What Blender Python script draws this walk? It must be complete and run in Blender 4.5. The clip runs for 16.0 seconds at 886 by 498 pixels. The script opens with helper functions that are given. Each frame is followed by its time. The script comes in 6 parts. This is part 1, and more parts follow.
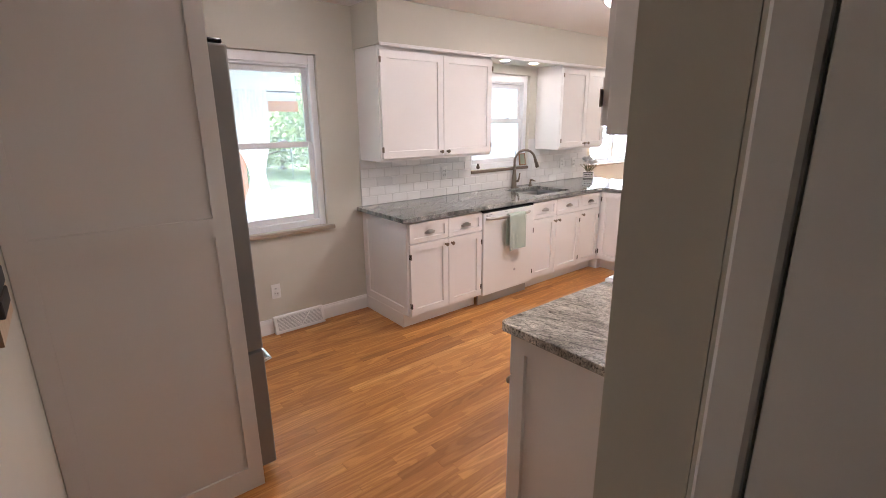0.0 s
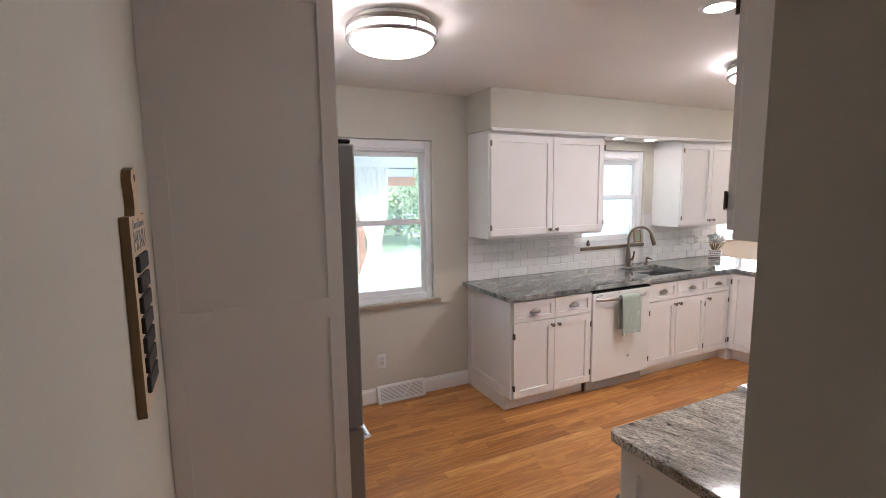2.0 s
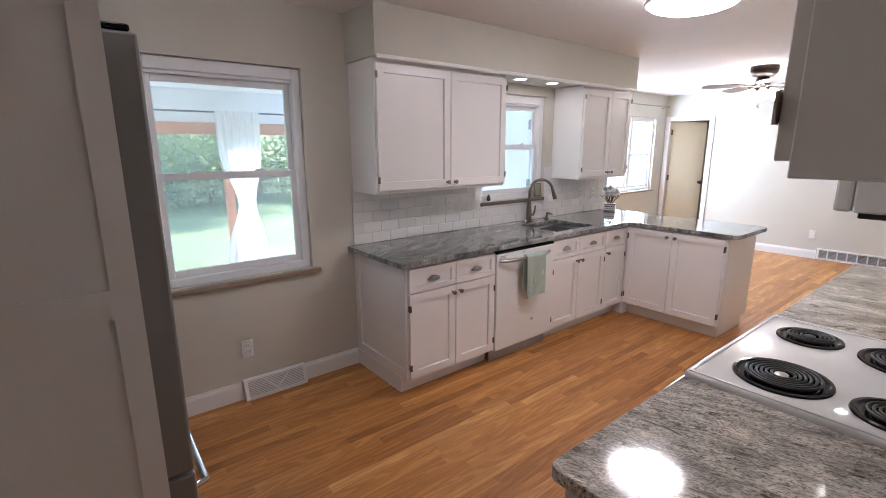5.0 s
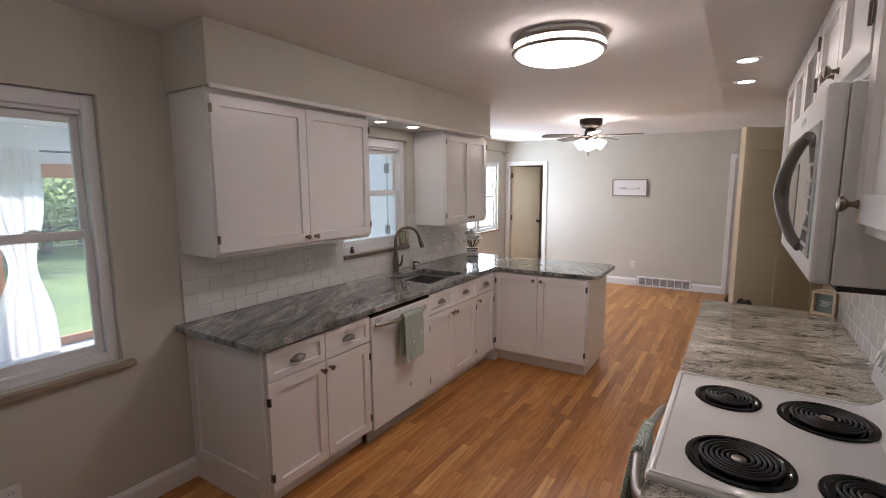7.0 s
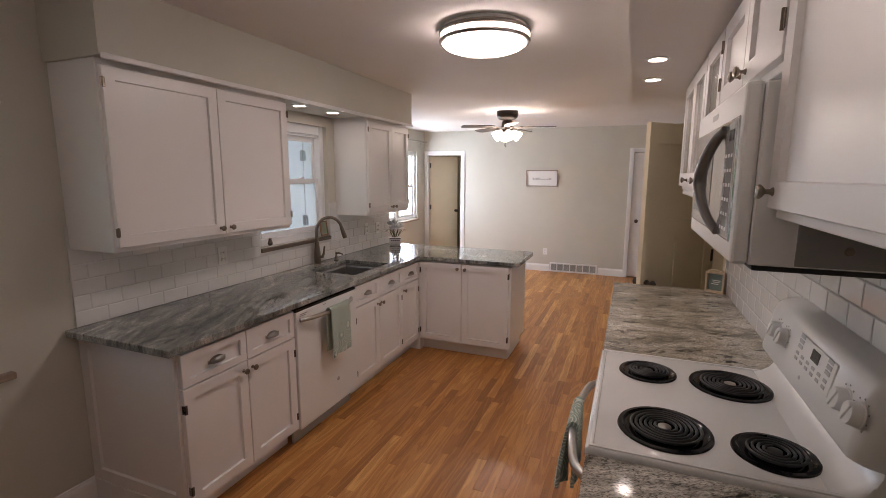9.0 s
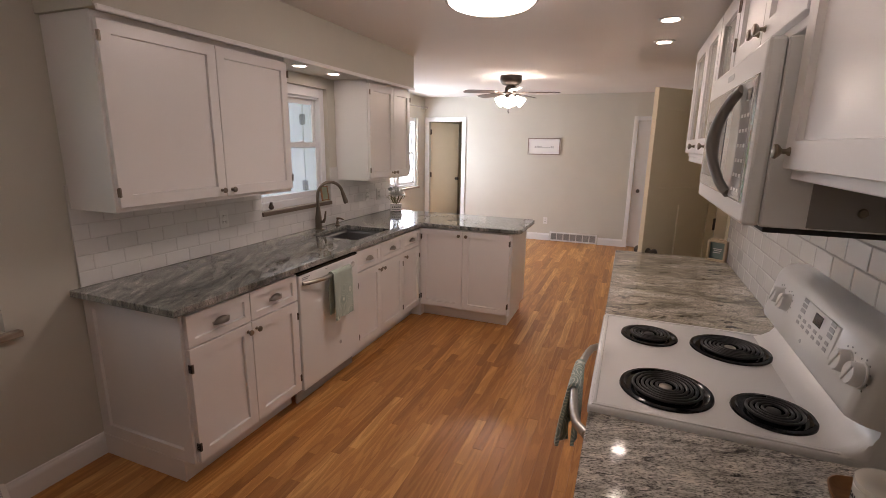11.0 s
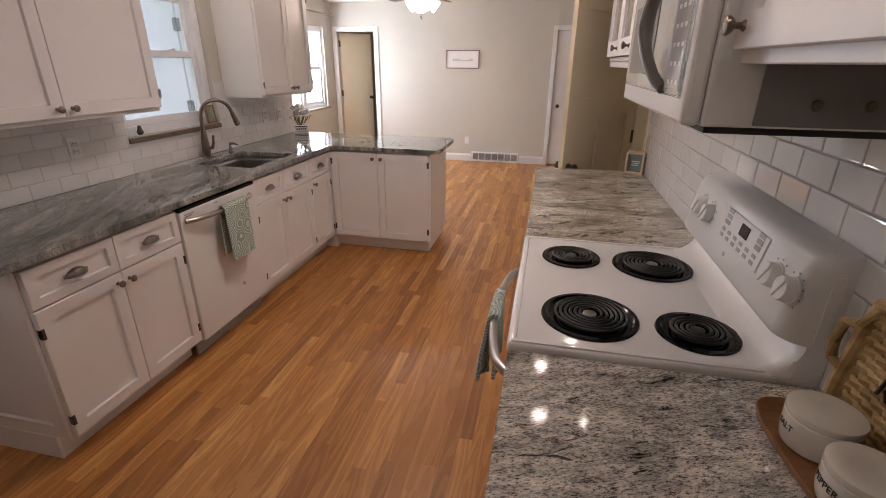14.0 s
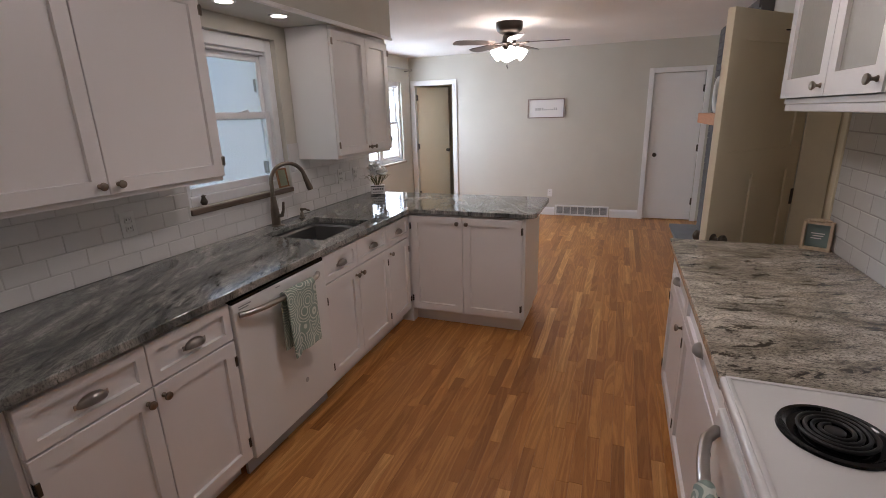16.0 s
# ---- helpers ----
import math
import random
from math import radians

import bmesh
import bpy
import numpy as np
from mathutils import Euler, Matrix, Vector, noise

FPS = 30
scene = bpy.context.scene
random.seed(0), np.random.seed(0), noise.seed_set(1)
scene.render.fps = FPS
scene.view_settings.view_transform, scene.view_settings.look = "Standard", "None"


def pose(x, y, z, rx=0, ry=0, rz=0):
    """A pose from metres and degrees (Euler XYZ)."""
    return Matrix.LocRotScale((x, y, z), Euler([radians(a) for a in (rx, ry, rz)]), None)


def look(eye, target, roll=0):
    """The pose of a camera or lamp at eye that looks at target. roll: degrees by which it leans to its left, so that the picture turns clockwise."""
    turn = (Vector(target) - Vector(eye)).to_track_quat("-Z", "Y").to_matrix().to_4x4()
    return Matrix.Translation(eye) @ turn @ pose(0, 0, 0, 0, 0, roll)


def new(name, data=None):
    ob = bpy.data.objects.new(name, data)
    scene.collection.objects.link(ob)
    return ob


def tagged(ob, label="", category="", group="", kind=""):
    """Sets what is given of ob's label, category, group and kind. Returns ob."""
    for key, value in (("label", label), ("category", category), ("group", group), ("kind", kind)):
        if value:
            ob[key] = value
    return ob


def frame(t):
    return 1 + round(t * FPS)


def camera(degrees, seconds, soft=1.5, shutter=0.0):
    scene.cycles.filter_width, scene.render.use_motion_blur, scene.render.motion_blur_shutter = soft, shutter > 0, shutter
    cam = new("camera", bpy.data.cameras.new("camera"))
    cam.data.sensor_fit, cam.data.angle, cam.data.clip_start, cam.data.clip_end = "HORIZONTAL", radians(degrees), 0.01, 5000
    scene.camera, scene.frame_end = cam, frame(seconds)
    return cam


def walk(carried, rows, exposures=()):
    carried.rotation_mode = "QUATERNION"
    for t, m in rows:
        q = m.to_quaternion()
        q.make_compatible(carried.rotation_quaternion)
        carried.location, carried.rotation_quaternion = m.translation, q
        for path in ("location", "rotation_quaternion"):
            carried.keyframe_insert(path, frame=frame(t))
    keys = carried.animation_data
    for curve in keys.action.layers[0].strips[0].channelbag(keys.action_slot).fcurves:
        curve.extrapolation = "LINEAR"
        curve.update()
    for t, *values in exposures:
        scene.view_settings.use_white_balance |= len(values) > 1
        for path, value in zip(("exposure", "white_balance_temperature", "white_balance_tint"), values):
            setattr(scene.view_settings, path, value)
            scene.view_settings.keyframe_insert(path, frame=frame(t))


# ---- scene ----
cam = camera(87.2, 16.0, soft=0.9)
PATH = [
    (0, (0.134, 0.329, 1.59), (1.344, 1.831, 1.061), -0.5),
    (0.5, (0.146, 0.317, 1.599), (1.178, 1.962, 1.124), -1.0),
    (1, (0.15, 0.321, 1.63), (1.09, 2.044, 1.248), -0.9),
    (1.5, (0.153, 0.338, 1.66), (1.042, 2.106, 1.371), -0.8),
    (2, (0.16, 0.343, 1.676), (1.018, 2.132, 1.427), -0.7),
    (2.5, (0.181, 0.367, 1.661), (1.046, 2.148, 1.381), -0.7),
    (3, (0.21, 0.473, 1.622), (1.133, 2.209, 1.255), -0.7),
    (3.2, (0.226, 0.523, 1.594), (1.18, 2.232, 1.185), -0.7),
    (5.3, (0.519, 0.91, 1.596), (1.808, 2.384, 1.19), 0.0),
    (5.5, (0.528, 0.972, 1.608), (1.869, 2.406, 1.225), -0.0),
    (6, (0.603, 1.049, 1.627), (2.053, 2.387, 1.299), 0.1),
    (6.5, (0.691, 1.113, 1.643), (2.248, 2.336, 1.359), -0.3),
    (7, (0.696, 1.238, 1.648), (2.371, 2.298, 1.379), -0.3),
    (7.5, (0.691, 1.306, 1.645), (2.451, 2.217, 1.377), -0.0),
    (8, (0.686, 1.32, 1.649), (2.494, 2.132, 1.378), 0.3),
    (8.5, (0.687, 1.321, 1.645), (2.517, 2.075, 1.357), 0.3),
    (11, (0.678, 1.345, 1.614), (2.492, 2.064, 1.174), 0.9),
    (11.5, (0.691, 1.357, 1.598), (2.5, 2.029, 1.072), 0.8),
    (12, (0.705, 1.359, 1.574), (2.51, 1.949, 0.946), 0.8),
    (12.5, (0.72, 1.349, 1.552), (2.518, 1.855, 0.838), 0.9),
    (13, (0.73, 1.346, 1.543), (2.527, 1.778, 0.778), 0.8),
    (13.5, (0.788, 1.341, 1.54), (2.59, 1.728, 0.765), 0.6),
    (14, (0.925, 1.345, 1.551), (2.74, 1.737, 0.807), 0.5),
    (14.5, (1.04, 1.4, 1.562), (2.864, 1.836, 0.869), 0.1),
    (15, (1.179, 1.551, 1.574), (3.022, 1.985, 0.929), -0.3),
    (15.5, (1.287, 1.63, 1.581), (3.138, 2.076, 0.97), -0.7),
    (16, (1.477, 1.668, 1.565), (3.272, 2.353, 1.008), -1.7),
]
walk(cam, [(t, look(eye, target, roll)) for t, eye, target, roll in PATH],
     [(0, 3.38, 6200, 16), (1, 3.22, 6100, 14), (2, 3.17, 5950, 12), (3.2, 2.95, 5900, 13), (5.5, 2.6, 5850, 15), (6.5, 2.15, 6160, 16), (7, 2.04, 6300, 16), (8.5, 1.92, 6620, 18), (11, 2.01, 7000, 21), (13, 2.33, 6970, 22), (14, 2.19, 6850, 21), (15, 2.02, 6450, 19), (16, 1.64, 6300, 17)])

# ---- light ----
world = bpy.data.worlds.new("sky")
scene.world = world
world.use_nodes = True
wn = world.node_tree.nodes
sky = wn.new("ShaderNodeTexSky")
sky.sky_type, sky.sun_disc = "NISHITA", False
sky.sun_elevation, sky.sun_rotation = radians(46), radians(25.8)
world.node_tree.links.new(sky.outputs[0], wn["Background"].inputs[0])
wn["Background"].inputs[1].default_value = 0.15
sun = new("sun", bpy.data.lights.new("sun", "SUN"))
sun.data.energy, sun.data.angle, sun.data.color = 2.4, radians(0.6), (1.0, 0.95, 0.86)
sun.matrix_world = look((0, 0, 0), (-0.30, -0.62, -0.72))
DAY = 5.12      # just outside the dining window
DOME, CAN, SHADE = 4.9, 9.0, 9.0     # glow of the ceiling dome, the recessed lamps, the fan's glass shades

for nm, at, aim, w, h, watts in (("dining_window_light", (7.75, DAY, 1.46), (7.5, 0.0, 0.9), 1.30, 1.10, 19.0),):
    lamp = new(nm, bpy.data.lights.new(nm, "AREA"))       # the sky's light in the dining window
    lamp.data.shape, lamp.data.size, lamp.data.size_y, lamp.data.energy, lamp.data.color = "RECTANGLE", w, h, watts, (0.78, 0.89, 1.0)
    lamp.matrix_world = look(at, aim)

# ---- materials ----


def mat(name, base=(0.8, 0.8, 0.8), rough=0.5, metal=0.0, **sockets):
    m = bpy.data.materials.new(name)
    m.use_nodes = True
    b = m.node_tree.nodes["Principled BSDF"]
    b.inputs["Base Color"].default_value = (*base, 1)
    b.inputs["Roughness"].default_value, b.inputs["Metallic"].default_value = rough, metal
    for k, v in sockets.items():
        b.inputs[k.replace("_", " ")].default_value = v
    return m


def nd(m, kind, **values):
    n = m.node_tree.nodes.new("ShaderNode" + kind)
    for k, v in values.items():
        n.inputs[k.replace("_", " ")].default_value = v
    return n


def wire(m, a, b):
    m.node_tree.links.new(a, b)


def bsdf(m):
    return m.node_tree.nodes["Principled BSDF"]


def coords(m, scale=(1, 1, 1), space="Object"):
    """Texture coordinates, stretched; metres of the thing they lie on."""
    c, s = nd(m, "TexCoord"), nd(m, "Mapping")
    s.inputs["Scale"].default_value = scale
    wire(m, c.outputs[space], s.inputs["Vector"])
    return s.outputs[0]


def ramp(m, fac, *stops):
    r = nd(m, "ValToRGB")
    while len(r.color_ramp.elements) < len(stops):
        r.color_ramp.elements.new(0.5)
    for e, (p, c) in zip(r.color_ramp.elements, stops):
        e.position, e.color = p, (*c, 1)
    wire(m, fac, r.inputs[0])
    return r.outputs[0]


def noise_of(m, vec, scale, detail=4, rough=0.55, distortion=0.0):
    n = nd(m, "TexNoise", Scale=scale, Detail=detail, Roughness=rough, Distortion=distortion)
    wire(m, vec, n.inputs["Vector"])
    return n.outputs["Fac"]


def bump(m, height, strength=0.1, distance=0.002):
    b = nd(m, "Bump", Strength=strength, Distance=distance)
    wire(m, height, b.inputs["Height"])
    wire(m, b.outputs[0], bsdf(m).inputs["Normal"])


def mixed(m, fac, a, b, how="MIX"):
    x = nd(m, "MixRGB")
    x.blend_type = how
    for k, v in (("Fac", fac), ("Color1", a), ("Color2", b)):
        if isinstance(v, (int, float)):
            x.inputs[k].default_value = v
        elif isinstance(v, tuple):
            x.inputs[k].default_value = (*v, 1)
        else:
            wire(m, v, x.inputs[k])
    return x.outputs[0]


def painted(name, base, rough=0.45, grain=180, strength=0.08, drift=0.06):
    """Paint with a soft mottle, roller or brush texture and uneven sheen."""
    m = mat(name, base, rough)
    v = coords(m)
    big = noise_of(m, v, 1.7, 3)
    dark, light = tuple(c * (1 - drift) for c in base), tuple(min(1, c * (1 + drift)) for c in base)
    wire(m, ramp(m, big, (0.3, dark), (0.7, light)), bsdf(m).inputs["Base Color"])
    fine = noise_of(m, v, grain, 3)
    r = nd(m, "MapRange")
    r.inputs["To Min"].default_value, r.inputs["To Max"].default_value = rough - 0.06, rough + 0.08
    wire(m, noise_of(m, v, 6, 3), r.inputs["Value"])
    wire(m, r.outputs[0], bsdf(m).inputs["Roughness"])
    bump(m, fine, strength, 0.001)
    return m


WALL = painted("greige_wall_paint", (0.58, 0.558, 0.492), 0.62, 220, 0.16, 0.03)
CEIL = painted("ceiling_paint", (0.78, 0.75, 0.72), 0.8, 160, 0.2, 0.02)
WHITE = painted("white_cabinet_paint", (0.80, 0.775, 0.765), 0.32, 120, 0.07, 0.02)
TRIM = painted("white_trim_paint", (0.80, 0.79, 0.78), 0.38, 90, 0.06, 0.02)
BEIGE = painted("cream_door_paint", (0.78, 0.69, 0.52), 0.5, 70, 0.1, 0.05)
CLOSET = painted("cream_wall_paint", (0.68, 0.57, 0.40), 0.7, 150, 0.12, 0.05)
VINYL = mat("white_window_vinyl", (0.80, 0.81, 0.83), 0.35)
SIDING = painted("white_porch_paint", (0.80, 0.81, 0.82), 0.55, 60, 0.1, 0.03)
ENAMEL = mat("white_enamel", (0.82, 0.81, 0.80), 0.12, Coat_Weight=0.4, Coat_Roughness=0.05)
GLOSSWHITE = mat("glossy_white_glass", (0.74, 0.735, 0.73), 0.03, Coat_Weight=1.0, Coat_Roughness=0.01, Coat_IOR=1.8)
PLASTIC = mat("white_appliance_plastic", (0.78, 0.775, 0.76), 0.28)
GREYPAN = mat("grey_steel_and_shaded_side", (0.26, 0.25, 0.24), 0.4, 0.25)
NICKEL = mat("brushed_nickel", (0.42, 0.39, 0.36), 0.3, 1.0)
FAINT = mat("faint_grey_print", (0.50, 0.49, 0.49), 0.6)
DARKNICKEL = mat("dark_nickel", (0.24, 0.20, 0.16), 0.32, 1.0)
HANDLEGREY = mat("grey_handle_plastic", (0.17, 0.155, 0.14), 0.30, 0.2)
STEEL = mat("stainless_steel", (0.36, 0.36, 0.36), 0.34, 1.0)
CHROME = mat("chrome", (0.7, 0.7, 0.7), 0.08, 1.0)
HINGE = mat("aged_bronze", (0.10, 0.085, 0.07), 0.4, 0.8)
BLACK = mat("black_gloss", (0.006, 0.006, 0.007), 0.10, Specular_IOR_Level=0.35)
COIL = mat("black_burner_coil", (0.012, 0.012, 0.013), 0.5)
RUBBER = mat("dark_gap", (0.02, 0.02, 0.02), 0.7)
MIRRORDOOR = mat("reflective_oven_glass", (0.30, 0.30, 0.30), 0.05, 0.55)
PALEPRINT = mat("pale_print", (0.60, 0.595, 0.585), 0.4)
GREYPRINT = mat("grey_print", (0.30, 0.30, 0.30), 0.5)
INK = mat("black_ink", (0.02, 0.018, 0.017), 0.55)
GREYPLASTIC = mat("grey_plastic", (0.42, 0.42, 0.42), 0.4)
BRONZE = mat("dark_bronze", (0.045, 0.034, 0.028), 0.35, 0.7)
PAPER = mat("printed_paper", (0.80, 0.79, 0.78), 0.7)
CERAMIC = mat("cream_ceramic", (0.72, 0.68, 0.60), 0.22, Coat_Weight=0.3)
PETAL = mat("white_petals", (0.86, 0.86, 0.82), 0.6, Transmission_Weight=0.25)
STEM = mat("dry_green_leaf", (0.12, 0.12, 0.05), 0.5)
# Same grout on both walls; this copy is darkened for the stove wall's shaded joints.
GROUT_SHADED = painted("shaded_grout", (0.40, 0.39, 0.38), 0.85, 300, 0.2, 0.05)
GROUT = painted("pale_grout", (0.64, 0.63, 0.615), 0.85, 300, 0.2, 0.05)
SLATE = painted("grey_hearth_slate", (0.16, 0.17, 0.19), 0.45, 40, 0.25, 0.15)
BRICKGREY = painted("grey_brick", (0.13, 0.125, 0.125), 0.8, 60, 0.5, 0.25)
STONE = painted("porch_stone", (0.45, 0.45, 0.46), 0.85, 30, 0.4, 0.2)
MINT = painted("mint_tile_paint", (0.20, 0.27, 0.26), 0.5, 60, 0.2, 0.1)


def glow(name, color, strength, seen=(0.9, 0.9, 0.9)):
    m = mat(name, seen, 0.3)
    bsdf(m).inputs["Emission Color"].default_value = (*color, 1)
    bsdf(m).inputs["Emission Strength"].default_value = strength
    return m


HALLDOME = glow("lit_dome_glass_dimmer", (1.0, 0.91, 0.85), 0.56 * DOME)
DOMEGLASS = glow("lit_dome_glass", (1.0, 0.91, 0.85), DOME)
CANGLOW = glow("lit_recessed_lamp", (1.0, 0.90, 0.80), CAN)
SHADEGLOW = glow("lit_frosted_shade", (1.0, 0.90, 0.78), SHADE)


def glass(name, tint=(1, 1, 1), rough=0.0, gloss=1.0):
    m = bpy.data.materials.new(name)
    m.use_nodes = True
    t = m.node_tree
    t.nodes.remove(t.nodes["Principled BSDF"])
    a, b, f, x = nd(m, "BsdfTransparent"), nd(m, "BsdfGlossy"), nd(m, "LayerWeight", Blend=0.5), nd(m, "MixShader")
    pw, ad = nd(m, "Math"), nd(m, "Math")
    pw.operation, ad.operation = "POWER", "MULTIPLY_ADD"
    pw.inputs[1].default_value, ad.inputs[1].default_value, ad.inputs[2].default_value = 5.0, 0.8, 0.045
    wire(m, f.outputs["Facing"], pw.inputs[0])
    wire(m, pw.outputs[0], ad.inputs[0])
    a.inputs[0].default_value = (*tint, 1)
    b.inputs["Roughness"].default_value = rough
    wire(m, ad.outputs[0], x.inputs[0])
    wire(m, a.outputs[0], x.inputs[1])
    wire(m, b.outputs[0], x.inputs[2])
    wire(m, x.outputs[0], t.nodes["Material Output"].inputs[0])
    return m


PANE = glass("window_glass", (0.96, 0.98, 0.98))
haze, thru = nd(PANE, "BsdfTranslucent"), nd(PANE, "MixShader")       # washed-out haze of the view, mixed into the panes as a pale veil
haze.inputs[0].default_value, thru.inputs[0].default_value = (0.78, 0.84, 0.92, 1), 0.15
last = PANE.node_tree.nodes["Material Output"].inputs[0]
clear = last.links[0].from_socket
wire(PANE, clear, thru.inputs[1])
wire(PANE, haze.outputs[0], thru.inputs[2])
wire(PANE, thru.outputs[0], last)
FROST = mat("seeded_cabinet_glass", (0.40, 0.39, 0.36), 0.16, Coat_Weight=0.5)
bump(FROST, noise_of(FROST, coords(FROST), 38, 2), 0.25, 0.004)


def oak(name, island=False):
    """Strip oak: each board its own tone, long grain, fine pores, satin varnish."""
    m = mat(name, rough=0.3, Coat_Weight=0.12, Coat_Roughness=0.2)
    if island:
        g = nd(m, "NewGeometry")
        rnd, pos = g.outputs["Random Per Island"], g.outputs["Position"]
    else:
        rnd = nd(m, "ObjectInfo").outputs["Random"]
        pos = nd(m, "TexCoord").outputs["Object"]
    shift = nd(m, "VectorMath")
    shift.operation = "MULTIPLY_ADD"
    comb = nd(m, "CombineXYZ")
    for k in "XYZ":
        wire(m, rnd, comb.inputs[k])
    wire(m, comb.outputs[0], shift.inputs[0])
    shift.inputs[1].default_value = (31, 17, 5)
    wire(m, pos, shift.inputs[2])
    s = nd(m, "Mapping")
    s.inputs["Scale"].default_value = (1, 11, 4)
    wire(m, shift.outputs[0], s.inputs["Vector"])
    tone = ramp(m, rnd, (0.0, (0.38, 0.158, 0.042)), (0.15, (0.50, 0.218, 0.058)), (0.55, (0.57, 0.262, 0.076)),
                (0.86, (0.65, 0.315, 0.096)), (1.0, (0.78, 0.43, 0.160)))
    figure = noise_of(m, s.outputs[0], 0.9, 1.5, 0.4, 0.25)        # the tree's growth, cut lengthwise
    k, w = nd(m, "Math"), nd(m, "Math")
    k.operation, w.operation = "MULTIPLY", "SINE"
    k.inputs[1].default_value = 58
    wire(m, figure, k.inputs[0])
    wire(m, k.outputs[0], w.inputs[0])
    rings = ramp(m, w.outputs[0], (0.0, (0.70, 0.60, 0.49)), (0.45, (0.93, 0.91, 0.88)), (0.9, (1, 1, 1)))
    s2 = nd(m, "Mapping")
    s2.inputs["Scale"].default_value = (1, 30, 8)
    wire(m, shift.outputs[0], s2.inputs["Vector"])
    pores = noise_of(m, s2.outputs[0], 13, 6, 0.7)
    grain = ramp(m, pores, (0.34, (0.60, 0.50, 0.41)), (0.52, (0.96, 0.95, 0.93)), (0.70, (1.08, 1.08, 1.06)))
    drift = ramp(m, noise_of(m, shift.outputs[0], 3.0, 2), (0.3, (0.88, 0.86, 0.84)), (0.7, (1.06, 1.06, 1.06)))
    c = mixed(m, 0.62, tone, rings, "MULTIPLY")
    c = mixed(m, 0.6, c, grain, "MULTIPLY")
    c = mixed(m, 0.8, c, drift, "MULTIPLY")
    wire(m, c, bsdf(m).inputs["Base Color"])
    r = nd(m, "MapRange")
    r.inputs["To Min"].default_value, r.inputs["To Max"].default_value = 0.30, 0.46
    wire(m, pores, r.inputs["Value"])
    wire(m, r.outputs[0], bsdf(m).inputs["Roughness"])
    bump(m, pores, 0.12, 0.0008)
    return m


OAK, OAKREST = oak("oak_board"), oak("oak_board_joined", True)


def wood(name, a, b, scale=(1, 9, 9), rough=0.5):
    m = mat(name, a, rough)
    v = coords(m, scale)
    n = noise_of(m, v, 7, 5, 0.6, 0.6)
    wire(m, ramp(m, n, (0.3, a), (0.7, b)), bsdf(m).inputs["Base Color"])
    bump(m, n, 0.2, 0.001)
    return m


TRAYWOOD = wood("warm_acacia", (0.22, 0.10, 0.04), (0.33, 0.16, 0.07), (9, 1, 9), 0.4)
BOARDWOOD = wood("pale_pine", (0.55, 0.42, 0.28), (0.66, 0.54, 0.40), (9, 9, 1), 0.6)
BOARDEDGE = wood("brown_cut_edge", (0.20, 0.13, 0.06), (0.27, 0.18, 0.09), (9, 9, 1), 0.6)
MANTEL = wood("orange_pine", (0.45, 0.20, 0.10), (0.55, 0.27, 0.14), (1, 9, 9), 0.5)
CEDAR = wood("red_cedar", (0.42, 0.15, 0.06), (0.55, 0.22, 0.09), (3, 3, 1), 0.6)
WALNUT = wood("dark_walnut", (0.06, 0.035, 0.022), (0.10, 0.06, 0.04), (1, 8, 8), 0.4)
DARKSILL = wood("dark_brown_sill", (0.13, 0.095, 0.07), (0.20, 0.15, 0.115), (1, 9, 9), 0.4)
SILL = wood("brown_sill", (0.26, 0.20, 0.15), (0.36, 0.29, 0.23), (1, 9, 9), 0.45)
BLADE = wood("brown_fan_blade", (0.07, 0.045, 0.035), (0.11, 0.07, 0.055), (1, 9, 9), 0.35)


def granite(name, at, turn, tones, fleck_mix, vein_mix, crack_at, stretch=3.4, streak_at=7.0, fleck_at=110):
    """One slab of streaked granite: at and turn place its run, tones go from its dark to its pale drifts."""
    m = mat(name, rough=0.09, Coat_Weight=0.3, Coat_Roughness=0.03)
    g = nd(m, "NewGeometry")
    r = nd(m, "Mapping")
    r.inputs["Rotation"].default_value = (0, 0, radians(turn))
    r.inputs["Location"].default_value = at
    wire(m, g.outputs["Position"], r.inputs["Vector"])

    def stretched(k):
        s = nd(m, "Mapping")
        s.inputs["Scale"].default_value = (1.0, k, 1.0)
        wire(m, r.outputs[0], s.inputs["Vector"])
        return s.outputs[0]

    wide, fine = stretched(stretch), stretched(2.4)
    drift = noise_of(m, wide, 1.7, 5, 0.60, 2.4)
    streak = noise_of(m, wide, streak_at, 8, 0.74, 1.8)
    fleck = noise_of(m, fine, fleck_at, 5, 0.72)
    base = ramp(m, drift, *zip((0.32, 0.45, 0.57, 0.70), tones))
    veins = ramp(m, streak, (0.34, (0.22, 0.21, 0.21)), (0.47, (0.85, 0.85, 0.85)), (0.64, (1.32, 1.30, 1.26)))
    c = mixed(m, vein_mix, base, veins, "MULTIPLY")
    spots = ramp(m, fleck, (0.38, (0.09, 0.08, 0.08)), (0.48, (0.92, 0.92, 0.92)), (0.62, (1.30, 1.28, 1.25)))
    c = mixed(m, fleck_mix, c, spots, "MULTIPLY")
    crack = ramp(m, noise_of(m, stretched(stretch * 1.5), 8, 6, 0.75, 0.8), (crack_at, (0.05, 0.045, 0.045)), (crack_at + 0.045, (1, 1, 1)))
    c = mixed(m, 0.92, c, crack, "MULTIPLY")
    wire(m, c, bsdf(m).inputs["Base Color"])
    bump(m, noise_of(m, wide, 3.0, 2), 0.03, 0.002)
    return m


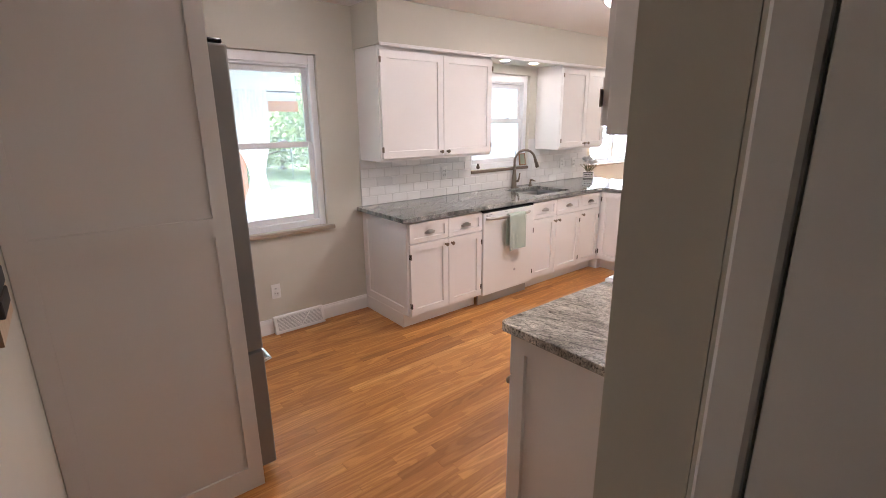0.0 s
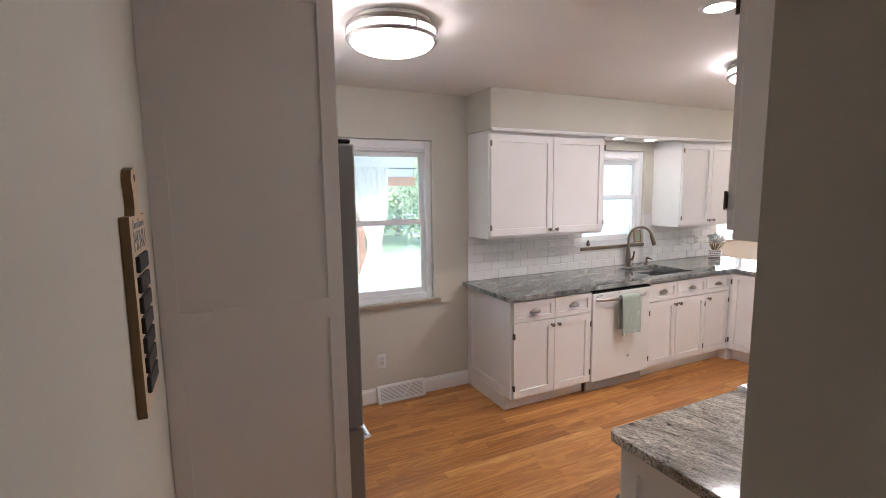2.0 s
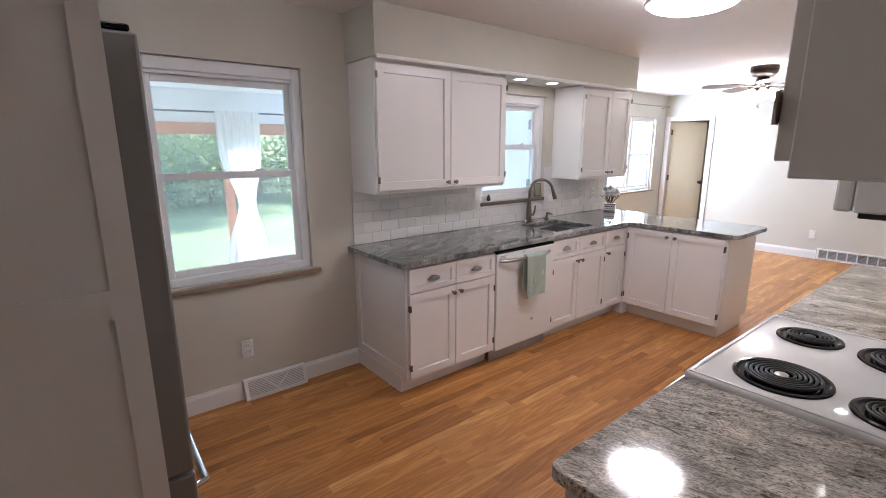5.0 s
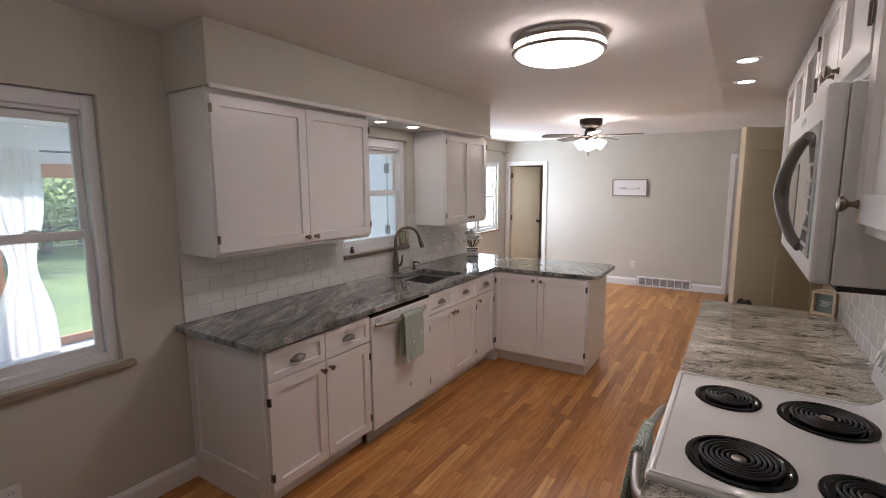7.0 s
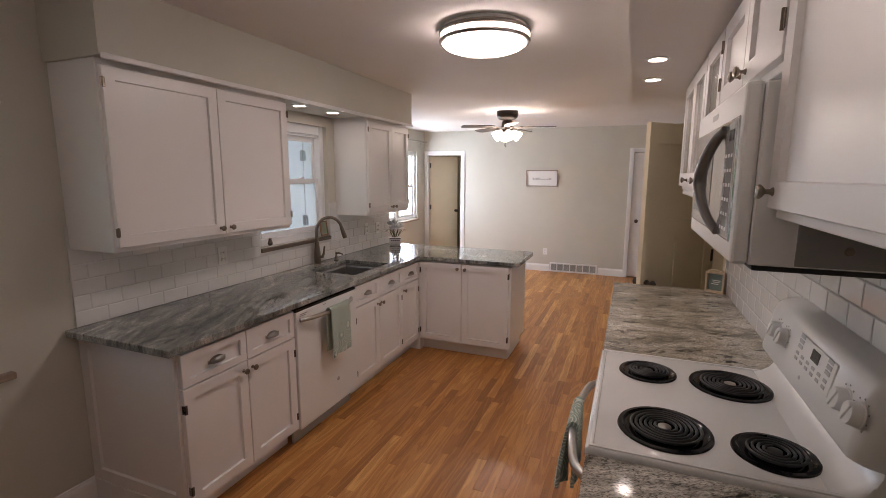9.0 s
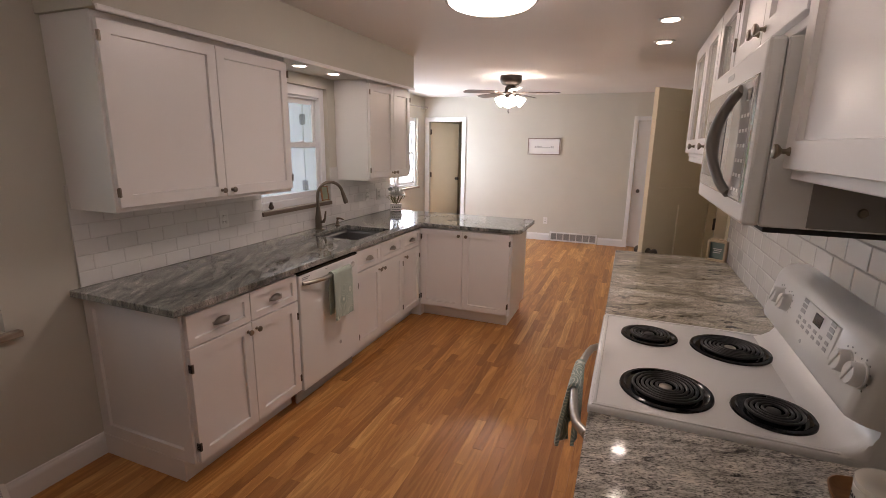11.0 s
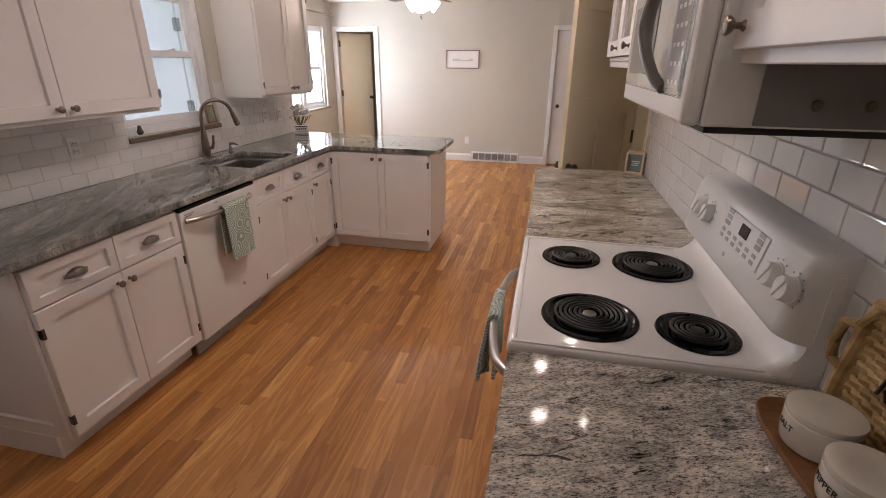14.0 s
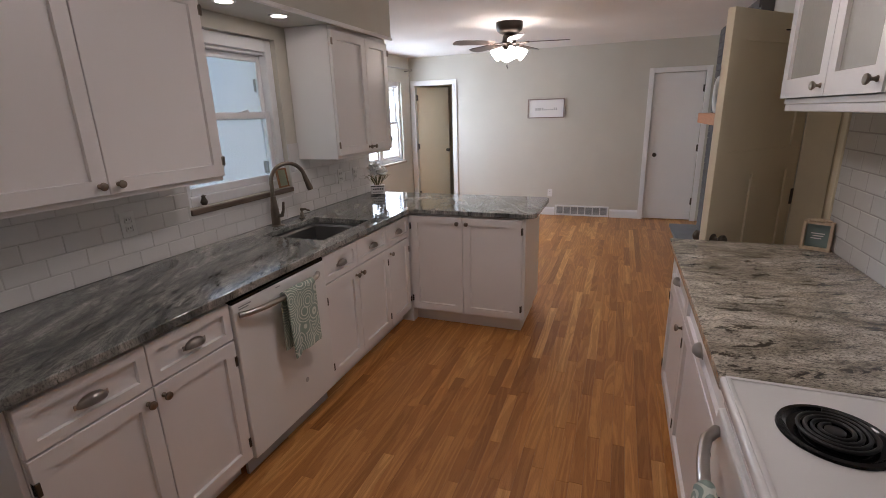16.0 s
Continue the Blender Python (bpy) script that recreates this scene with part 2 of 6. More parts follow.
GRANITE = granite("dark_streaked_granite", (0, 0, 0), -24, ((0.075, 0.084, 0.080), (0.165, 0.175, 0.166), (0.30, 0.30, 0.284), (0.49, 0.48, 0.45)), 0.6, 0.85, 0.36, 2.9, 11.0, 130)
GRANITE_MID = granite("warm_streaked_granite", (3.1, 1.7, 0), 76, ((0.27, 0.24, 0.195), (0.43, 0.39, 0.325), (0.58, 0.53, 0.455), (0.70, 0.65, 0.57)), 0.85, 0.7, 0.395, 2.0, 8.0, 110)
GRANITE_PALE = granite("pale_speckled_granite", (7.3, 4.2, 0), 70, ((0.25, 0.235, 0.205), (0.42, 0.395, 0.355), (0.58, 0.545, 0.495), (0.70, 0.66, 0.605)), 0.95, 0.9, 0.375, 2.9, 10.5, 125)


def tile_mat():
    m = mat("glazed_white_tile", (0.78, 0.77, 0.76), 0.07, Coat_Weight=0.4, Coat_Roughness=0.03)
    o = nd(m, "ObjectInfo")
    wire(m, ramp(m, o.outputs["Random"], (0, (0.73, 0.72, 0.71)), (1, (0.80, 0.79, 0.78))), bsdf(m).inputs["Base Color"])
    bump(m, noise_of(m, coords(m), 9, 2), 0.18, 0.004)
    return m


TILE = tile_mat()


def weave():
    m = mat("woven_seagrass", (0.42, 0.28, 0.13), 0.75)
    v = coords(m)
    n = noise_of(m, v, 24, 4)
    wire(m, ramp(m, n, (0.3, (0.26, 0.16, 0.06)), (0.5, (0.42, 0.27, 0.11)), (0.72, (0.56, 0.40, 0.20))), bsdf(m).inputs["Base Color"])
    bump(m, noise_of(m, coords(m, (60, 60, 260)), 1.0, 3), 0.6, 0.002)
    return m


SEAGRASS = weave()


def towel_mat():
    """Mint cotton with pale scrolls."""
    m = mat("mint_towel", (0.45, 0.55, 0.47), 0.9, Sheen_Weight=0.3)
    v = coords(m)
    d = nd(m, "TexVoronoi", Scale=9.0)
    wire(m, v, d.inputs["Vector"])
    w = nd(m, "Math")
    w.operation = "SINE"
    k = nd(m, "Math")
    k.operation = "MULTIPLY"
    k.inputs[1].default_value = 62
    wire(m, d.outputs["Distance"], k.inputs[0])
    wire(m, k.outputs[0], w.inputs[0])
    wire(m, ramp(m, w.outputs[0], (0.42, (0.26, 0.34, 0.29)), (0.60, (0.62, 0.66, 0.58))), bsdf(m).inputs["Base Color"])
    bump(m, noise_of(m, v, 420, 2), 0.4, 0.001)
    return m


TOWEL = towel_mat()


def cloth():
    m = mat("sheer_white_curtain", (0.82, 0.82, 0.84), 0.8, Transmission_Weight=0.0)
    t = nd(m, "BsdfTranslucent")
    t.inputs[0].default_value = (0.8, 0.8, 0.82, 1)
    x = nd(m, "MixShader")
    x.inputs[0].default_value = 0.45
    wire(m, bsdf(m).outputs[0], x.inputs[1])
    wire(m, t.outputs[0], x.inputs[2])
    wire(m, x.outputs[0], m.node_tree.nodes["Material Output"].inputs[0])
    return m


SHEER = cloth()


def grass_mat():
    m = mat("lawn", (0.10, 0.20, 0.04), 0.9)
    v = coords(m)
    a = noise_of(m, v, 0.35, 4)
    b = noise_of(m, v, 9, 4)
    c = mixed(m, 0.5, ramp(m, a, (0.40, (0.07, 0.13, 0.04)), (0.60, (0.21, 0.30, 0.09))), ramp(m, b, (0.3, (0.08, 0.13, 0.05)), (0.7, (0.20, 0.27, 0.11))))
    wire(m, c, bsdf(m).inputs["Base Color"])
    bump(m, b, 0.8, 0.05)
    return m


LAWN = grass_mat()


def leaf_mat():
    m = mat("tree_leaves", (0.09, 0.16, 0.035), 0.6)
    g = nd(m, "NewGeometry")
    wire(m, ramp(m, g.outputs["Random Per Island"], (0, (0.11, 0.18, 0.08)), (0.5, (0.21, 0.30, 0.13)), (1, (0.36, 0.44, 0.22))), bsdf(m).inputs["Base Color"])
    t = nd(m, "BsdfTranslucent")
    t.inputs[0].default_value = (0.42, 0.52, 0.28, 1)
    x = nd(m, "MixShader")
    x.inputs[0].default_value = 0.62
    wire(m, bsdf(m).outputs[0], x.inputs[1])
    wire(m, t.outputs[0], x.inputs[2])
    wire(m, x.outputs[0], m.node_tree.nodes["Material Output"].inputs[0])
    return m


LEAF = leaf_mat()
BARK = wood("bark", (0.10, 0.075, 0.055), (0.18, 0.14, 0.11), (6, 6, 1), 0.9)

# ---- building helpers ----
BASE = {}


def thing(name, label, category, base=(0, 0, 0), group="", kind=""):
    """An Empty at the thing's base; its parts are given in world metres."""
    ob = new(name)
    ob.empty_display_size = 0.1
    ob.location = base
    BASE[ob.name] = Vector(base)
    return tagged(ob, label, category, group, kind)


def part(name, bm, material, parent=None, label="", smooth=False):
    """One mesh object from a bmesh in world metres, under a thing or a part."""
    off = BASE.get(parent.name, Vector()) if parent else Vector()
    if off.length:
        bmesh.ops.translate(bm, verts=bm.verts, vec=-off)
    bmesh.ops.recalc_face_normals(bm, faces=bm.faces)
    me = bpy.data.meshes.new(name)
    bm.to_mesh(me)
    bm.free()
    me.materials.append(material)
    if smooth:
        me.shade_smooth()
        me.set_sharp_from_angle(angle=radians(38))
    ob = new(name, me)
    if parent:
        ob.parent = parent
        BASE[ob.name] = off
    if label:
        tagged(ob, label)
    return ob


def solo(name, bm, material, label, category="", kind="", group="", smooth=False):
    return tagged(part(name, bm, material, None, "", smooth), label, category, group, kind)


def boxed(*bounds, bevel=0.0, seg=1, bm=None):
    """A box from x0, x1, y0, y1, z0, z1; edges rounded by bevel."""
    b = bmesh.new()
    x0, x1, y0, y1, z0, z1 = bounds
    bmesh.ops.create_cube(b, size=1, matrix=Matrix.Translation(((x0 + x1) / 2, (y0 + y1) / 2, (z0 + z1) / 2)) @ Matrix.Diagonal((x1 - x0, y1 - y0, z1 - z0, 1)))
    if bevel:
        bmesh.ops.bevel(b, geom=b.edges[:], offset=bevel, segments=seg, profile=0.5, affect="EDGES")
    return b if bm is None else joined(bm, b)


def joined(bm, *others):
    for o in others:
        me = bpy.data.meshes.new("scratch")
        o.to_mesh(me)
        o.free()
        bm.from_mesh(me)
        bpy.data.meshes.remove(me)
    return bm


def moved(bm, m):
    bmesh.ops.transform(bm, matrix=m, verts=bm.verts)
    return bm


def lathe(profile, steps=24, bm=None, m=None):
    """Turned about z: profile of (radius, z)."""
    b = bmesh.new()
    rings = []
    for r, z in profile:
        if r < 1e-5:
            rings.append([b.verts.new((0, 0, z))])
        else:
            rings.append([b.verts.new((r * math.cos(a), r * math.sin(a), z)) for a in (2 * math.pi * i / steps for i in range(steps))])
    for p, q in zip(rings, rings[1:]):
        for i in range(steps):
            j = (i + 1) % steps
            if len(p) == 1 and len(q) == 1:
                continue
            if len(p) == 1:
                b.faces.new((p[0], q[i], q[j]))
            elif len(q) == 1:
                b.faces.new((p[i], p[j], q[0]))
            else:
                b.faces.new((p[i], p[j], q[j], q[i]))
    for ring in (rings[0], rings[-1]):
        if len(ring) > 1:
            b.faces.new(ring)
    if m:
        moved(b, m)
    return b if bm is None else joined(bm, b)


def tube(points, radius, steps=10, bm=None, flat=1.0):
    """A round bar along points; radius a number or one for each point."""
    b = bmesh.new()
    pts = [Vector(p) for p in points]
    up = Vector((0.13, 0.27, 0.95)).normalized()
    rings = []
    for i, p in enumerate(pts):
        d = (pts[min(i + 1, len(pts) - 1)] - pts[max(i - 1, 0)]).normalized()
        u = d.cross(up).normalized()
        w = d.cross(u)
        r = radius[i] if isinstance(radius, (list, tuple)) else radius
        rings.append([b.verts.new(p + r * (u * math.cos(a) + w * flat * math.sin(a))) for a in (2 * math.pi * k / steps for k in range(steps))])
    for p, q in zip(rings, rings[1:]):
        for i in range(steps):
            j = (i + 1) % steps
            b.faces.new((p[i], p[j], q[j], q[i]))
    b.faces.new(rings[0])
    b.faces.new(rings[-1])
    return b if bm is None else joined(bm, b)


def rodlet(a, b, r, steps=12, bm=None):
    return tube([a, b], r, steps, bm)


def cells(us, vs, keep, w0, w1, axes="xyz"):
    """A slab of the cells of a grid that keep(u, v) takes, from w0 to w1 thick, without inner faces."""
    b = bmesh.new()
    verts = {}

    def at(i, j, k):
        if (i, j, k) not in verts:
            c = dict(zip(axes, (us[i], vs[j], (w0, w1)[k])))
            verts[i, j, k] = b.verts.new((c["x"], c["y"], c["z"]))
        return verts[i, j, k]

    on = {(i, j) for i in range(len(us) - 1) for j in range(len(vs) - 1) if keep((us[i] + us[i + 1]) / 2, (vs[j] + vs[j + 1]) / 2)}
    for i, j in on:
        for k in (0, 1):
            b.faces.new((at(i, j, k), at(i + 1, j, k), at(i + 1, j + 1, k), at(i, j + 1, k)))
        for (di, dj), (p, q) in {(-1, 0): ((0, 0), (0, 1)), (1, 0): ((1, 0), (1, 1)), (0, -1): ((0, 0), (1, 0)), (0, 1): ((0, 1), (1, 1))}.items():
            if (i + di, j + dj) not in on:
                b.faces.new((at(i + p[0], j + p[1], 0), at(i + q[0], j + q[1], 0), at(i + q[0], j + q[1], 1), at(i + p[0], j + p[1], 1)))
    bmesh.ops.recalc_face_normals(b, faces=b.faces)
    return b


def holed(us, vs, holes, w0, w1, axes):
    """A wall slab with rectangular openings (u0, u1, v0, v1)."""
    U = sorted({*us, *(u for h in holes for u in h[:2])})
    V = sorted({*vs, *(v for h in holes for v in h[2:])})
    return cells(U, V, lambda u, v: not any(h[0] < u < h[1] and h[2] < v < h[3] for h in holes), w0, w1, axes)


def shaker(w, h, t=0.02, rail=0.055, sink=0.013, flat=False):
    """A framed door face: x across, z up, back at y 0, front at y -t."""
    b = bmesh.new()

    def ring(inset, y):
        return [b.verts.new(p) for p in ((inset, y, inset), (w - inset, y, inset), (w - inset, y, h - inset), (inset, y, h - inset))]

    rings = [ring(0, 0), ring(0, -t + 0.002), ring(0.002, -t)]
    if not flat:
        rings += [ring(rail, -t), ring(rail + 0.0025, -t + sink)]
    for p, q in zip(rings, rings[1:]):
        for i in range(4):
            b.faces.new((p[i], p[(i + 1) % 4], q[(i + 1) % 4], q[i]))
    b.faces.new(rings[0])
    b.faces.new(rings[-1])
    return b


def face_at(x, y, z, way):
    """Turns a front built by shaker(): way is where it faces, n s e w; (x, y, z) is its lower corner at the smaller x or y."""
    return Matrix.Translation((x, y, z)) @ {"s": Matrix(), "n": pose(0, 0, 0, 0, 0, 180), "w": pose(0, 0, 0, 0, 0, -90), "e": pose(0, 0, 0, 0, 0, 90)}[way]


def front_bm(x, y, z, w, h, way, **kw):
    b = shaker(w, h, **kw)
    if way == "n":
        return moved(b, Matrix.Translation((x + w, y, z)) @ pose(0, 0, 0, 0, 0, 180))
    if way == "w":
        return moved(b, Matrix.Translation((x, y + w, z)) @ pose(0, 0, 0, 0, 0, -90))
    if way == "e":
        return moved(b, Matrix.Translation((x, y, z)) @ pose(0, 0, 0, 0, 0, 90))
    return moved(b, Matrix.Translation((x, y, z)))


TURNS = {"s": 0, "n": 180, "w": -90, "e": 90}


def knob(x, y, z, way, parent, big=1.0):
    """A turned mushroom knob that stands off a front."""
    b = lathe([(0.009, 0), (0.009, 0.002), (0.0055, 0.006), (0.005, 0.014), (0.012, 0.019), (0.0155, 0.024), (0.014, 0.029), (0.006, 0.032), (0, 0.0325)], 16)
    moved(b, Matrix.Translation((x, y, z)) @ pose(0, 0, 0, 0, 0, TURNS[way]) @ pose(0, 0, 0, 90, 0, 0) @ Matrix.Scale(big, 4))
    return part("knob", b, DARKNICKEL, parent, "dark brushed nickel knob", True)


def cup_pull(x, y, z, way, parent):
    """A half-dome cup pull on a flange."""
    b = bmesh.new()
    n, k, W, D, Hh = 14, 7, 0.046, 0.026, 0.030
    rows = []
    for j in range(k + 1):
        e = math.pi / 2 * j / k
        rows.append([b.verts.new((W * math.cos(math.pi * i / n) * math.cos(e * 0.98), -D * math.sin(math.pi * i / n) * math.cos(e) - 0.001, Hh * math.sin(e) - 0.012)) for i in range(n + 1)])
    for p, q in zip(rows, rows[1:]):
        for i in range(n):
            b.faces.new((p[i], p[i + 1], q[i + 1], q[i]))
    bmesh.ops.solidify(b, geom=b.faces[:], thickness=0.002)
    for xs in (-0.043, 0.043):
        boxed(xs - 0.008, xs + 0.008, -0.003, 0, -0.014, 0.004, bevel=0.001, bm=b)
    moved(b, Matrix.Translation((x, y, z)) @ pose(0, 0, 0, 0, 0, TURNS[way]))
    return part("cup_pull", b, NICKEL, parent, "brushed nickel cup pull", True)


def hinge(x, y, z, way, parent):
    b = boxed(-0.010, 0.010, -0.003, 0, -0.020, 0.020, bevel=0.001)
    rodlet((0, -0.004, -0.022), (0, -0.004, 0.022), 0.004, 8, b)
    moved(b, Matrix.Translation((x, y, z)) @ pose(0, 0, 0, 0, 0, TURNS[way]))
    return part("hinge", b, DARKNICKEL, parent, "dark nickel hinge")


def bars(name, rows, m, material, parent, proud=0.0006):
    """Lines of print that cannot be read, as thin bars: rows of x0, x1, z on a plane that faces -y, placed by m."""
    b = bmesh.new()
    for x0, x1, z, hgt in rows:
        boxed(x0, x1, -proud, 0.0002, z, z + hgt, bm=b)
    return part(name, moved(b, m), material, parent)


def text_mesh(body, size, m, depth=0.0006, shear=0.0, thin=0.0):
    c = bpy.data.curves.new("writing", "FONT")
    c.body, c.size, c.extrude, c.align_x, c.align_y, c.shear = body, size, depth, "CENTER", "CENTER", shear
    c.offset = thin
    o = bpy.data.objects.new("writing", c)
    me = bpy.data.meshes.new_from_object(o)
    b = bmesh.new()
    b.from_mesh(me)
    bpy.data.objects.remove(o)
    bpy.data.curves.remove(c)
    bpy.data.meshes.remove(me)
    return moved(b, m)


# ---- plan, in metres ----
NW, SW, EW, WW = 3.777, 0.714, 8.778, -0.055       # inner faces: sink wall, stove wall, far wall, hall wall
DN, DS, JOG = 4.955, 0.56, 5.22                   # dining room: window wall, hearth wall, where the sink wall ends
TOP, CT = 2.436, 0.907                            # ceiling, worktop
FACE, SFACE, PFACE = 3.125, 1.345, 4.548          # cabinet fronts: sink run, stove run, peninsula

# ---- structure ----
ceiling = solo("ceiling", holed((-0.3, 9.0), (-4.15, -1.6, 5.2), [(1.3, 9.0, -4.15, -1.6)], TOP, TOP + 0.15, "xyz"), CEIL, "smooth off-white painted ceiling", kind="structure")
wall_north = solo("wall_north", holed((-0.3, JOG), (-0.05, TOP), [(0.83, 1.722, 0.795, 2.072), (3.265, 4.11, 1.115, 2.045)], NW, NW + 0.16, "xzy"), WALL, "greige painted wall with two windows over the worktop", kind="structure")
solo("wall_jog", boxed(JOG - 0.14, JOG, NW + 0.16, DN, -0.05, TOP), WALL, "greige painted return wall", kind="structure")
wall_dining = solo("wall_dining", holed((JOG - 0.14, 9.0), (-0.05, TOP), [(7.05, 8.46, 0.86, 2.06)], DN, DN + 0.16, "xzy"), WALL, "greige painted wall with a wide window", kind="structure")
wall_east = solo("wall_east", holed((-1.6, DN), (-0.05, TOP), [(4.22, 4.862, -0.04, 2.01), (0.68, 1.308, -0.04, 2.015)], EW, EW + 0.13, "yzx"), WALL, "greige painted far wall with two doorways", kind="structure")
wall_south = solo("wall_south", holed((0.80, 5.6), (-0.05, TOP), [(4.165, 4.70, -0.04, 2.02)], SW - 0.155, SW, "xzy"), WALL, "greige painted wall behind the stove", kind="structure")
solo("wall_hearth", boxed(5.6, EW, DS - 0.15, DS, -0.05, TOP), WALL, "greige painted wall beside the hearth", kind="structure")
solo("wall_west", boxed(WW - 0.15, WW, -4.15, NW, -0.05, TOP), WALL, "greige painted hall wall", kind="structure")
# Added end of the hall, unseen; its distance cuts the light bounced back.
solo("wall_hall_end", boxed(WW, 1.3, -4.15, -4.0, -0.05, TOP), WALL, "unseen greige end wall, set far back to darken the hall", kind="structure")
solo("wall_hall_east", holed((-4.0, 0.5575), (-0.05, TOP), [(-0.36, 0.487, -0.04, 2.05)], 0.80, 0.925, "yzx"), WALL, "greige painted hall wall with a doorway", kind="structure")
# Added out of sight to keep skylight from leaking past the door.
solo("wall_hall_back", boxed(0.927, 1.08, -4.0, 0.5575, -0.05, TOP), WALL, "unseen greige backing that blocks light round the hall door", kind="structure")
solo("subfloor", holed((-0.3, 9.3), (-4.15, -1.6, 5.12), [(1.3, 9.3, -4.15, -1.6)], -0.20, -0.022, "xyz"), RUBBER, "dark subfloor under the oak boards", kind="structure")
# closet behind the cream door, and the room behind the far door
solo("closet_wall", boxed(4.05, 4.9, SW - 0.30, SW - 0.157, -0.05, TOP), CLOSET, "cream painted closet back wall", kind="structure")
solo("back_room_wall", boxed(EW + 1.1, EW + 1.2, 3.6, 5.2, -0.2, TOP), CLOSET, "cream painted wall of the back room", kind="structure")
solo("back_room_wall", boxed(EW + 0.13, EW + 1.1, 3.6, 3.7, -0.2, TOP), CLOSET, "cream painted wall of the back room", kind="structure")
solo("back_room_wall", boxed(EW + 0.13, EW + 1.1, 5.1, 5.2, -0.2, TOP), CLOSET, "cream painted wall of the back room", kind="structure")
solo("back_room_ceiling", boxed(EW + 0.13, EW + 1.2, 3.6, 5.2, TOP, TOP + 0.1), CEIL, "white back room ceiling", kind="structure")
solo("back_room_floor", boxed(EW + 0.13, EW + 1.2, 3.6, 5.2, -0.25, -0.2), WALNUT, "dark back room floor", kind="structure")
solo("closet_back", boxed(EW + 0.13, EW + 0.2, 0.5, 1.4, -0.05, TOP), CLOSET, "cream wall behind the white door", kind="structure")

# soffit over the wall cabinets, with a lower ceiling over the sink
solo("soffit", boxed(2.030, 5.005, 3.395, NW - 0.001, 2.131, TOP - 0.001), WALL, "greige painted soffit above the wall cabinets", kind="structure")


solo("soffit_south", boxed(0.801, 4.80, SW + 0.001, 1.366, 2.18, TOP - 0.001), CEIL, "dropped off-white ceiling over the stove run", kind="structure")


def baseboard(x0, x1, y0, y1, way):
    """Skirting with a rounded cap; way is where it faces."""
    prof = [(0, 0), (0.014, 0), (0.014, 0.090), (0.011, 0.102), (0.006, 0.109), (0.005, 0.118), (0, 0.121)]
    b = bmesh.new()
    ends = []
    for e in (0, 1):
        ring = []
        for d, z in prof:
            if way == "s":
                p = ((x0, x1)[e], y0 - d, z)
            elif way == "n":
                p = ((x0, x1)[e], y0 + d, z)
            elif way == "w":
                p = (x0 - d, (y0, y1)[e], z)
            else:
                p = (x0 + d, (y0, y1)[e], z)
            ring.append(b.verts.new(p))
        ends.append(ring)
    for i in range(len(prof) - 1):
        b.faces.new((ends[0][i], ends[0][i + 1], ends[1][i + 1], ends[1][i]))
    for r in ends:
        b.faces.new(r)
    return solo("baseboard", b, TRIM, "white painted baseboard with a rounded cap", kind="structure")


baseboard(0.70, 1.197, NW, NW, "s")
baseboard(1.610, 2.04, NW, NW, "s")
baseboard(EW, EW, 2.572, 4.144, "w")
baseboard(EW, EW, 1.374, 1.762, "w")
baseboard(JOG, JOG, NW + 0.02, DN, "e")
baseboard(JOG, EW, DN, DN, "s")
baseboard(4.78, 5.6, SW, SW, "n")


def casing(name, wall, y0, y1, top, width, x0, way=-1):
    """Flat door casing round an opening in a wall across x."""
    x1 = x0 + way * 0.018
    a, c = min(x0, x1), max(x0, x1)
    b = boxed(a, c, y0 - width, y0, 0, top + width, bevel=0.003)
    boxed(a, c, y1, y1 + width, 0, top + width, bevel=0.003, bm=b)
    boxed(a, c, y0 + 0.0005, y1 - 0.0005, top, top + width, bevel=0.003, bm=b)
    return solo(name, b, TRIM, "white painted flat door casing", kind="structure")


casing("trim", wall_east, 4.22, 4.862, 2.01, 0.075, EW)
casing("trim", wall_east, 0.68, 1.308, 2.015, 0.065, EW)


def hinge_leaf(x, y, z, parent):
    b = boxed(x - 0.012, x + 0.004, y - 0.018, y + 0.018, z - 0.045, z + 0.045, bevel=0.001)
    rodlet((x - 0.012, y, z - 0.05), (x - 0.012, y, z + 0.05), 0.007, 8, b)
    return part("hinge", b, HINGE, parent, "dark bronze hinge")


# the cream door at the far left, half open
door_1 = thing("door_1", "cream painted flat interior door, standing half open", "door", (EW + 0.11, 4.852, 0.0), kind="structure")
b = boxed(0, 0.035, -0.63, 0, 0.012, 2.0, bevel=0.002)
DA = Matrix.Translation((EW + 0.075, 4.855, 0)) @ pose(0, 0, 0, 0, 0, 56)
moved(b, DA)
leaf = part("leaf", b, BEIGE, door_1)
for z in (0.25, 1.05, 1.83):
    hinge_leaf(EW + 0.06, 4.854, z, door_1)
b = lathe([(0.026, 0), (0.026, 0.006), (0.011, 0.012), (0.010, 0.028), (0.026, 0.040), (0.029, 0.055), (0.02, 0.066), (0, 0.068)], 18)
moved(b, DA @ Matrix.Translation((0, -0.58, 0.96)) @ pose(0, 0, 0, 0, -90, 0))
part("door_knob", b, HINGE, leaf, "dark bronze door knob", True)
# the white door at the far right, shut
door_2 = thing("door_2", "white painted flat interior door, shut", "door", (EW + 0.02, 0.97, 0.0), kind="structure")
leaf = part("leaf", boxed(EW + 0.012, EW + 0.047, 0.685, 1.303, 0.014, 2.010, bevel=0.002), TRIM, door_2)
for z in (0.28, 1.02, 1.80):
    hinge_leaf(EW + 0.012, 0.683, z, door_2)
b = lathe([(0.026, 0), (0.026, 0.006), (0.011, 0.012), (0.010, 0.028), (0.026, 0.040), (0.029, 0.055), (0.02, 0.066), (0, 0.068)], 18)
